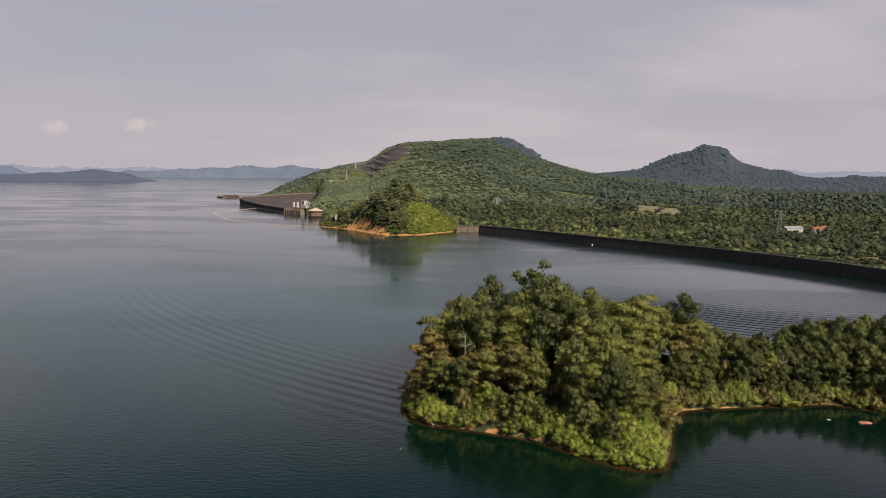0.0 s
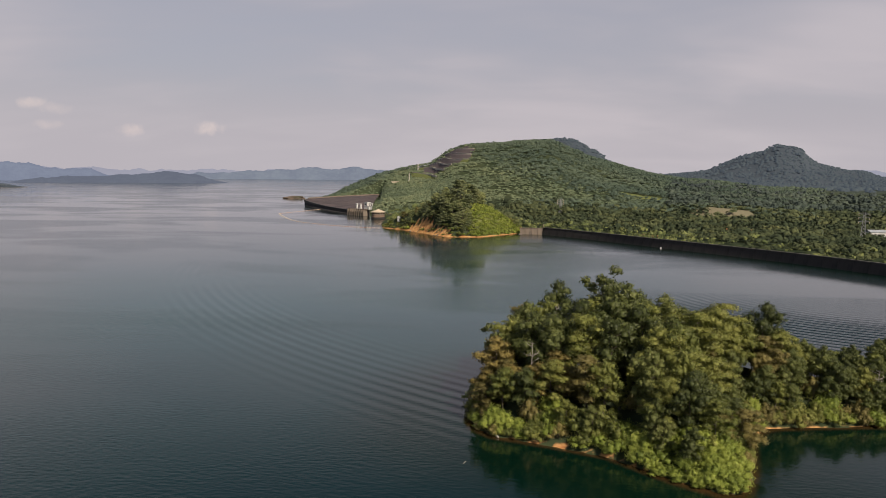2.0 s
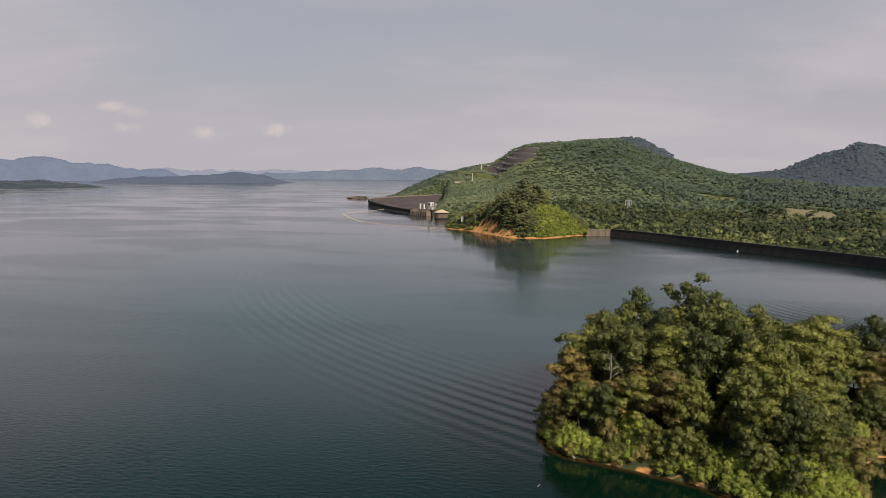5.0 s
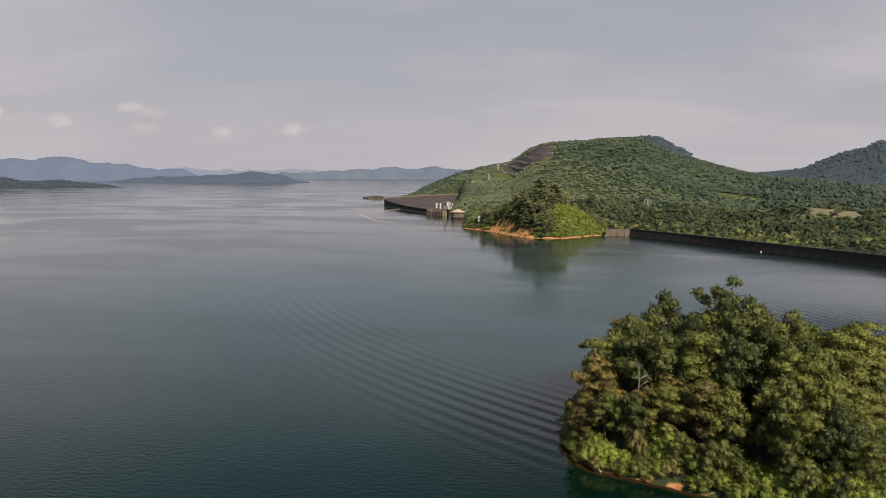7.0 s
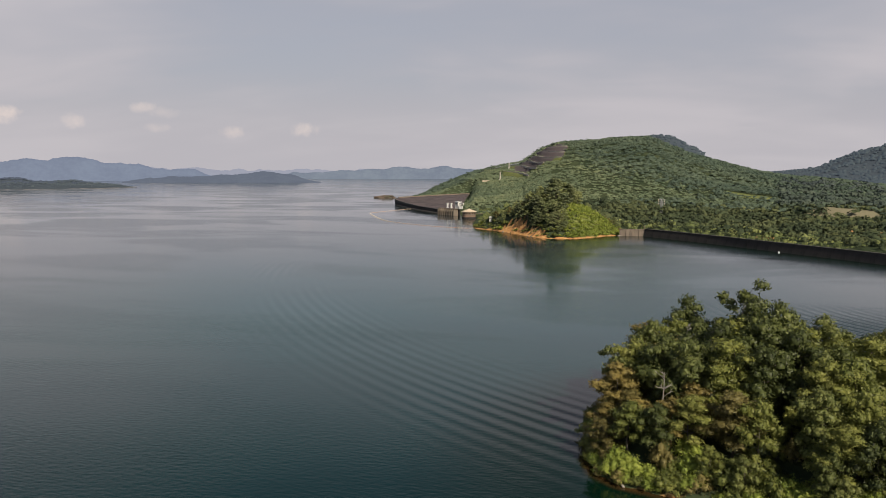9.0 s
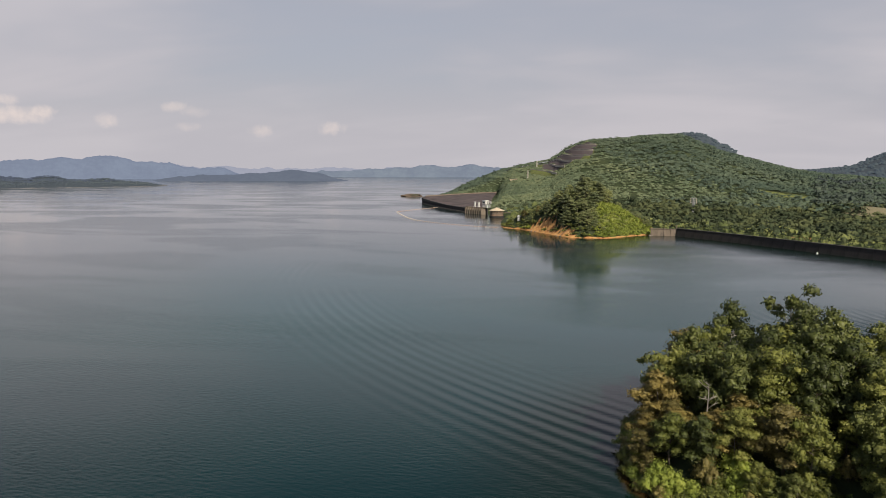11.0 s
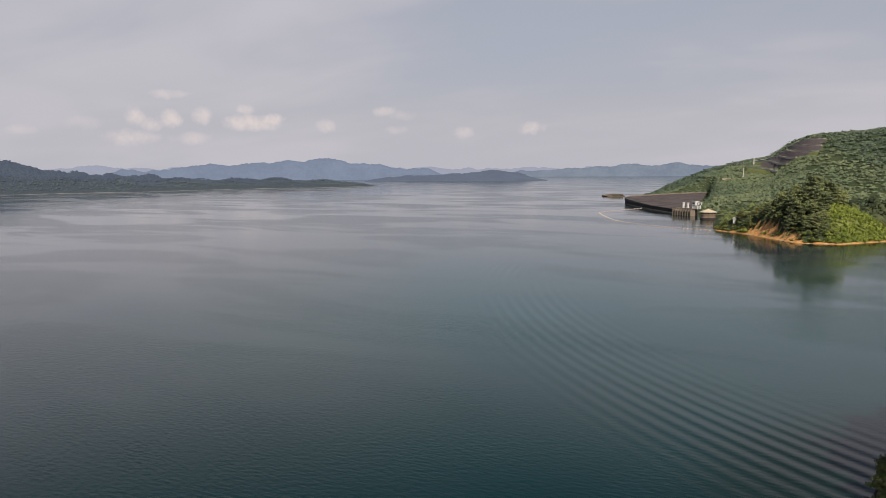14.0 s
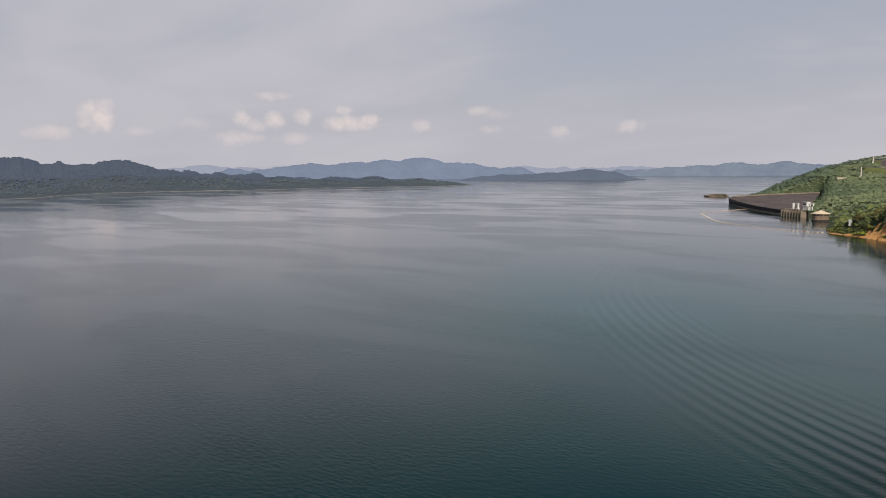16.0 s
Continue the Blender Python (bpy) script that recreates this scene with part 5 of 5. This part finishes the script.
cabin = part("cabin", boxes((-4.2, -2.6, 4.0, 1.6, 2.6, 8.2), bevel=0.08), M_WHITE, gate_house)
part("roof", boxes((-4.5, -2.9, 8.2, 1.9, 2.9, 8.6), bevel=0.08), M_WHITE, gate_house)
part("arm", boxes((1.6, -0.6, 6.4, 8.8, 0.6, 7.4), (7.6, -0.5, 4.6, 8.4, 0.5, 6.4), bevel=0.06), M_WHITE, gate_house)
part("lower_cabin", boxes((-3.2, -2.2, 0, 2.6, 2.2, 3.4), bevel=0.08), M_WHITE, gate_house)
part("window", boxes((-3.2, -2.68, 5.4, 0.6, -2.6, 7.0)), M_GLASS, cabin)

tower = thing("intake_tower", "round brown masonry tower with a cream cone roof", "tower")
tower.matrix_basis = pose(-114.5, 619, 0)
part("base", lathe([(6.2, -5), (6.2, 1.2), (5.9, 1.3)], 28), M_WALL, tower)
drum = part("drum", lathe([(5.7, 1.3), (5.6, 5.6)], 28), M_BROWN, tower)
part("band", lathe([(5.85, 3.3), (5.95, 3.4), (5.95, 3.9), (5.85, 4.0)], 28), M_CONC, tower)
part("roof", lathe([(6.7, 5.5), (6.8, 5.75), (3.8, 7.0), (0.7, 8.1), (0.2, 8.5)], 28), M_CREAM, tower)
for k in range(8):
    a = 3.3 + k * 0.42
    w = part("window", boxes((-0.5, -0.12, 0, 0.5, 0.1, 1.0)), M_GLASS, drum)
    w.matrix_basis = Matrix.LocRotScale((5.62 * math.cos(a), 5.62 * math.sin(a), 4.25), Euler((0, 0, a + math.pi / 2)), None)
part("footbridge", boxes((4, -1.0, 3.9, 12, 1.0, 4.3), bevel=0.05), M_CONC, tower)

dish = thing("white_kiosk", "small white domed kiosk among the trees", "kiosk")
dish.matrix_basis = pose(-78, 508, float(height(-78, 508)) + 1.6) @ Matrix.Diagonal((0.7, 0.7, 0.7, 1))
part("stand", boxes((-1.2, -1.2, -2.2, 1.2, 1.2, 1.6), bevel=0.08), M_WHITE, dish)
part("dome", lathe([(1.9, 1.6), (1.95, 1.9), (1.5, 2.9), (0.8, 3.4), (0.1, 3.6)], 16), M_WHITE, dish)

# obelisk on the terraced hill
mast = thing("white_monument", "slim white tower on the terraced hill", "monument")
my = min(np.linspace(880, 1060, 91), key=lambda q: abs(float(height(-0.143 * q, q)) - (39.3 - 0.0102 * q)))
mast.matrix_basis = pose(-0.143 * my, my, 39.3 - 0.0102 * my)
part("plinth", boxes((-1.4, -1.4, -2, 1.4, 1.4, 1.4), bevel=0.1), M_WHITE, mast)
part("shaft", lathe([(0.9, 1.4), (0.7, 6), (0.55, 10), (0.12, 11.5)], 8), M_STONE, mast)
terraces = thing("terraced_slope", "cut hillside with pale stone terrace kerbs", "terrace", kind="structure")
for level, x0, x1 in KERBS:
    pts = []
    for xr in np.linspace(x0, x1, 16):
        ys = np.linspace(860, 1104, 300)
        hh = big_hill(xr * ys / 1105, ys)
        k = int(np.argmin(np.abs(hh - level)))
        if hh.max() > level - 1:
            pts.append((xr * ys[k] / 1105, ys[k], float(height(xr * ys[k] / 1105, ys[k]))))
    if len(pts) > 3:
        rest = float(np.median([p[2] for p in pts]))
        pts = [(p[0], p[1], 0.3 * rest + 0.7 * p[2]) for p in pts]
        part("kerb", wall_strip(pts, None, 1.0, 1.0), M_STONE, terraces)


def on_sight_line(slope, rise):
    """Where the camera's line of sight, at a slope and rise, meets the hillside."""
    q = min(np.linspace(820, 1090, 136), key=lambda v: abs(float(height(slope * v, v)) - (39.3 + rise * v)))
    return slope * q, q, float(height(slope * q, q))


hut = thing("hillside_hut", "small pale hut on the hillside", "hut")
hx, hy, hz = on_sight_line(-0.163, -0.0135)
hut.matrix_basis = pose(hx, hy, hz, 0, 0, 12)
part("wall", boxes((-4.5, -2, -1.5, 4.5, 2, 2.2), bevel=0.05), M_CREAM, hut)
part("roof", boxes((-5.0, -2.6, 2.2, 5.0, 2.6, 2.8), bevel=0.08), M_CREAM, hut)
pillar = thing("white_pillar", "short white pillar above the terraces", "pillar")
hx, hy, hz = on_sight_line(-0.131, 0.0066)
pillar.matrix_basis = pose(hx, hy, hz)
part("base", boxes((-1.0, -1.0, -2, 1.0, 1.0, 1.0), bevel=0.1), M_WHITE, pillar)
part("shaft", lathe([(0.75, 1.0), (0.65, 6.5), (0.9, 6.6), (0.9, 7.2), (0.2, 7.8)], 8), M_STONE, pillar)


# ---- power pylons ----
def pylon(high, label):
    root = thing("power_pylon", label, "pylon", "pylons in the valley")
    w = lambda z: 0.075 * high * (1 - z / high) ** 1.1 + 0.3
    legs = [bmesh.new() for _ in range(4)]
    for k, bm in enumerate(legs):
        sx, sy = ((-1, -1), (1, -1), (1, 1), (-1, 1))[k]
        zs = np.linspace(-0.5, high, 8)
        tube(bm, [(sx * w(max(z, 0)), sy * w(max(z, 0)), z) for z in zs], [0.18] * 8, 4)
        part("leg", bm, M_STEEL, root)
    bm = bmesh.new()
    zs = np.linspace(0.5, high * 0.97, 9)
    for a, b in zip(zs, zs[1:]):
        for k in range(4):
            c = ((-1, -1), (1, -1), (1, 1), (-1, 1))
            p, q = c[k], c[(k + 1) % 4]
            tube(bm, [(p[0] * w(a), p[1] * w(a), a), (q[0] * w(b), q[1] * w(b), b)], [0.08, 0.08], 3)
            tube(bm, [(q[0] * w(a), q[1] * w(a), a), (p[0] * w(b), p[1] * w(b), b)], [0.08, 0.08], 3)
    part("bracing", bm, M_STEEL, root)
    for z in (high * 0.70, high * 0.84, high * 0.97):
        bm = bmesh.new()
        for s in (-1, 1):
            tube(bm, [(0, 0, z), (s * 2.9, 0, z)], [0.2, 0.14], 4)
            tube(bm, [(s * 0.3, 0, z + 0.9), (s * 2.9, 0, z)], [0.08, 0.06], 4)
        arm = part("crossarm", bm, M_STEEL, root)
        for sx in (-2.7, 2.7):
            part("insulator", boxes((sx - 0.12, -0.12, z - 1.0, sx + 0.12, 0.12, z - 0.05), bevel=0.03), M_CREAM, arm)
    return root


for x, y, h, turn in ((44.6, 616, 12.0, 20), (205.0, 428, 16.5, -25)):
    p = pylon(h, "grey steel lattice power pylon among trees")
    p.matrix_basis = pose(x, y, float(height(x, y)) - 0.2, 0, 0, turn)


# ---- sheds in the valley ----
def shed(label, lx, ly, wall_h, roof_h, roof_mat, wall_mat):
    root = thing("shed", label, "shed", "sheds in the valley")
    part("wall", boxes((-lx / 2, -ly / 2, -1, lx / 2, ly / 2, wall_h)), wall_mat, root)
    bm = bmesh.new()
    o, t = 0.6, 0.15
    pts = [(-ly / 2 - o, wall_h - 0.1), (0, wall_h + roof_h), (ly / 2 + o, wall_h - 0.1)]
    for x in (-lx / 2 - o, lx / 2 + o):
        for yy, zz in pts:
            bm.verts.new((x, yy, zz)), bm.verts.new((x, yy, zz + t))
    bm.verts.ensure_lookup_table()
    v = bm.verts
    for q in ((1, 3, 9, 7), (3, 5, 11, 9), (0, 6, 8, 2), (2, 8, 10, 4), (0, 2, 3, 1), (2, 4, 5, 3), (6, 7, 9, 8), (8, 9, 11, 10), (0, 1, 7, 6), (4, 10, 11, 5)):
        bm.faces.new([v[k] for k in q])
    bmesh.ops.recalc_face_normals(bm, faces=bm.faces[:])
    part("roof", bm, roof_mat, root)
    part("door", boxes((-1.2, -ly / 2 - 0.06, 0, 1.2, -ly / 2 + 0.02, 2.4)), M_GLASS, root)
    return root


for x, y, lx, ly, wh, rh, rm, wm, turn, lab in ((229, 462, 13, 6, 4.0, 1.4, M_SHEET, M_WHITE, 4, "long shed with a pale metal roof"), (245, 462, 6, 6, 3.4, 1.4, M_TILE, M_WHITE, -8, "small white house with a red roof"),
                                                 (252, 470, 8, 6, 3.6, 1.6, M_TILE, M_BROWN, 6, "brown shed with a rusty red roof"), (198, 470, 4, 4, 3.0, 0.8, M_SHEET, M_WHITE, 0, "tiny hut with a pale roof")):
    sh = shed(lab, lx, ly, wh, rh, rm, wm)
    sh.matrix_basis = pose(x, y, float(height(x, y)) + 0.4, 0, 0, turn) @ Matrix.Diagonal((0.88, 0.88, 0.85, 1))

# ---- on the water ----
boom = thing("floating_boom", "curved line of pale floats on the lake", "boom")
float_me = bpy.data.meshes.new("buoy")
bm = lathe([(0.15, -0.25), (0.34, -0.12), (0.4, 0.08), (0.33, 0.26), (0.12, 0.36)], 10)
bm.to_mesh(float_me), bm.free()
float_me.materials.append(M_FLOAT)
line = along([(-206, 764), (-215, 716), (-221, 676), (-219, 662), (-199, 617), (-176, 572), (-152, 544), (-130, 526), (-110, 514), (-92, 508)], 3.2)
for q, h in line:
    part("buoy", float_me, None, boom).matrix_basis = pose(q.x, q.y, 0.05)
bm = bmesh.new()
tube(bm, [(q.x, q.y, 0.12) for q, h in line], [0.07] * len(line), 5)
part("cable", bm, M_ORANGE, boom)

islet_me = bmesh.new()
bmesh.ops.create_icosphere(islet_me, subdivisions=4, radius=1)
for v in islet_me.verts:
    f = 1 + 0.35 * noise.noise(v.co * 1.7) + 0.15 * noise.noise(v.co * 5)
    v.co = Vector((v.co.x * 17 * f, v.co.y * 10 * f, v.co.z * 4.6 * f - 0.6))
islet = tagged(part("islet", islet_me, M_ISLET), "low bare brown islet in the lake", "islet")
islet.matrix_basis = pose(-333, 1074, 0, 0, 0, 10)

raft = thing("orange_raft", "small worn orange raft floating in the cove", "raft")
raft.matrix_basis = pose(72.8, 106.6, 0, 0, 0, -6) @ Matrix.Diagonal((0.8, 0.62, 0.6, 1))
for k in range(3):
    bm = lathe([(0.05, -1.25), (0.22, -1.15), (0.26, 0), (0.22, 1.15), (0.05, 1.25)], 10)
    bmesh.ops.transform(bm, matrix=pose(0, (k - 1) * 0.42, 0.08, 0, 90, 0), verts=bm.verts)
    part("float", bm, M_ORANGE, raft)
part("board", boxes((-1.0, -0.5, 0.26, 0.2, 0.5, 0.34), (-0.9, -0.3, 0.34, -0.3, 0.3, 0.5), bevel=0.02), M_BROWN, raft)
bottle = thing("white_float", "small white plastic float on the water", "float")
bottle.matrix_basis = pose(67.6, 107.8, 0, 0, 0, -30) @ Matrix.Diagonal((0.6, 0.6, 0.6, 1))
bm = lathe([(0.1, -0.45), (0.19, -0.4), (0.19, 0.3), (0.08, 0.45), (0.08, 0.52)], 10)
bmesh.ops.transform(bm, matrix=pose(0, 0, 0.08, 0, 90, 0), verts=bm.verts)
part("body", bm, M_WHITE, bottle)
marker = thing("white_buoy", "white marker buoy beside the dam wall", "buoy")
marker.matrix_basis = pose(85.5, 396.5, 0)
part("body", lathe([(0.3, -0.3), (0.5, 0), (0.36, 0.4), (0.1, 0.55), (0.02, 0.7)], 12), M_WHITE, marker)
stick = thing("drifting_stick", "thin pale stick drifting on the water", "stick")
stick.matrix_basis = pose(-1.2, 92.8, 0.03, 0, 90, 70)
part("shaft", lathe([(0.03, -0.5), (0.05, 0), (0.025, 0.5)], 6), M_PALEBARK, stick)


# ---- stones and drift on the banks ----
def stone(label, size, seed):
    bm = bmesh.new()
    bmesh.ops.create_icosphere(bm, subdivisions=2, radius=1)
    for v in bm.verts:
        f = 1 + 0.35 * noise.noise(v.co * 1.3 + Vector((seed, 0, 0)))
        v.co = Vector((v.co.x * size * 1.3 * f, v.co.y * size * f, v.co.z * size * 0.7 * f))
    return tagged(part("boulder", bm, M_BOULDER), label, "boulder", "boulders on the banks")


r = rng_of(71)
first = stone("grey-brown weathered boulder at the lake's edge", 0.6, 3)
for k, (x, y) in enumerate([(8.6 + 0.5 * i, 473.6 + 0.35 * (i % 3)) for i in range(5)] + [(-46.5, 455.5), (-44, 452.6), (-63, 480.5), (-66, 484.2)]):
    m = Matrix.LocRotScale((x, y, max(0.15, float(height(x, y)) + 0.1)), Euler((0, 0, r.uniform(0, 6.28))), (r.uniform(0.5, 1.2),) * 3)
    if k:
        copy_thing(first, m)
    else:
        first.matrix_basis = m
for x, y, turn, tilt, long in ((-44.0, 455.0, 40, 62, 9.0), (-60.0, 476.5, 15, 70, 7.0), (3.2, 102.4, 200, 78, 2.0)):
    bm = bmesh.new()
    tube(bm, [(0, 0, 0), (0.12, 0.05, long * 0.5), (0, 0, long)], [0.17, 0.13, 0.06], 6)
    log = tagged(part("fallen_log", bm, M_PALEBARK, smooth_faces=True), "bare pale log lying on the bank", "log", "fallen logs")
    log.matrix_basis = pose(x, y, max(0.1, float(height(x, y)) + 0.15), tilt, 0, turn)
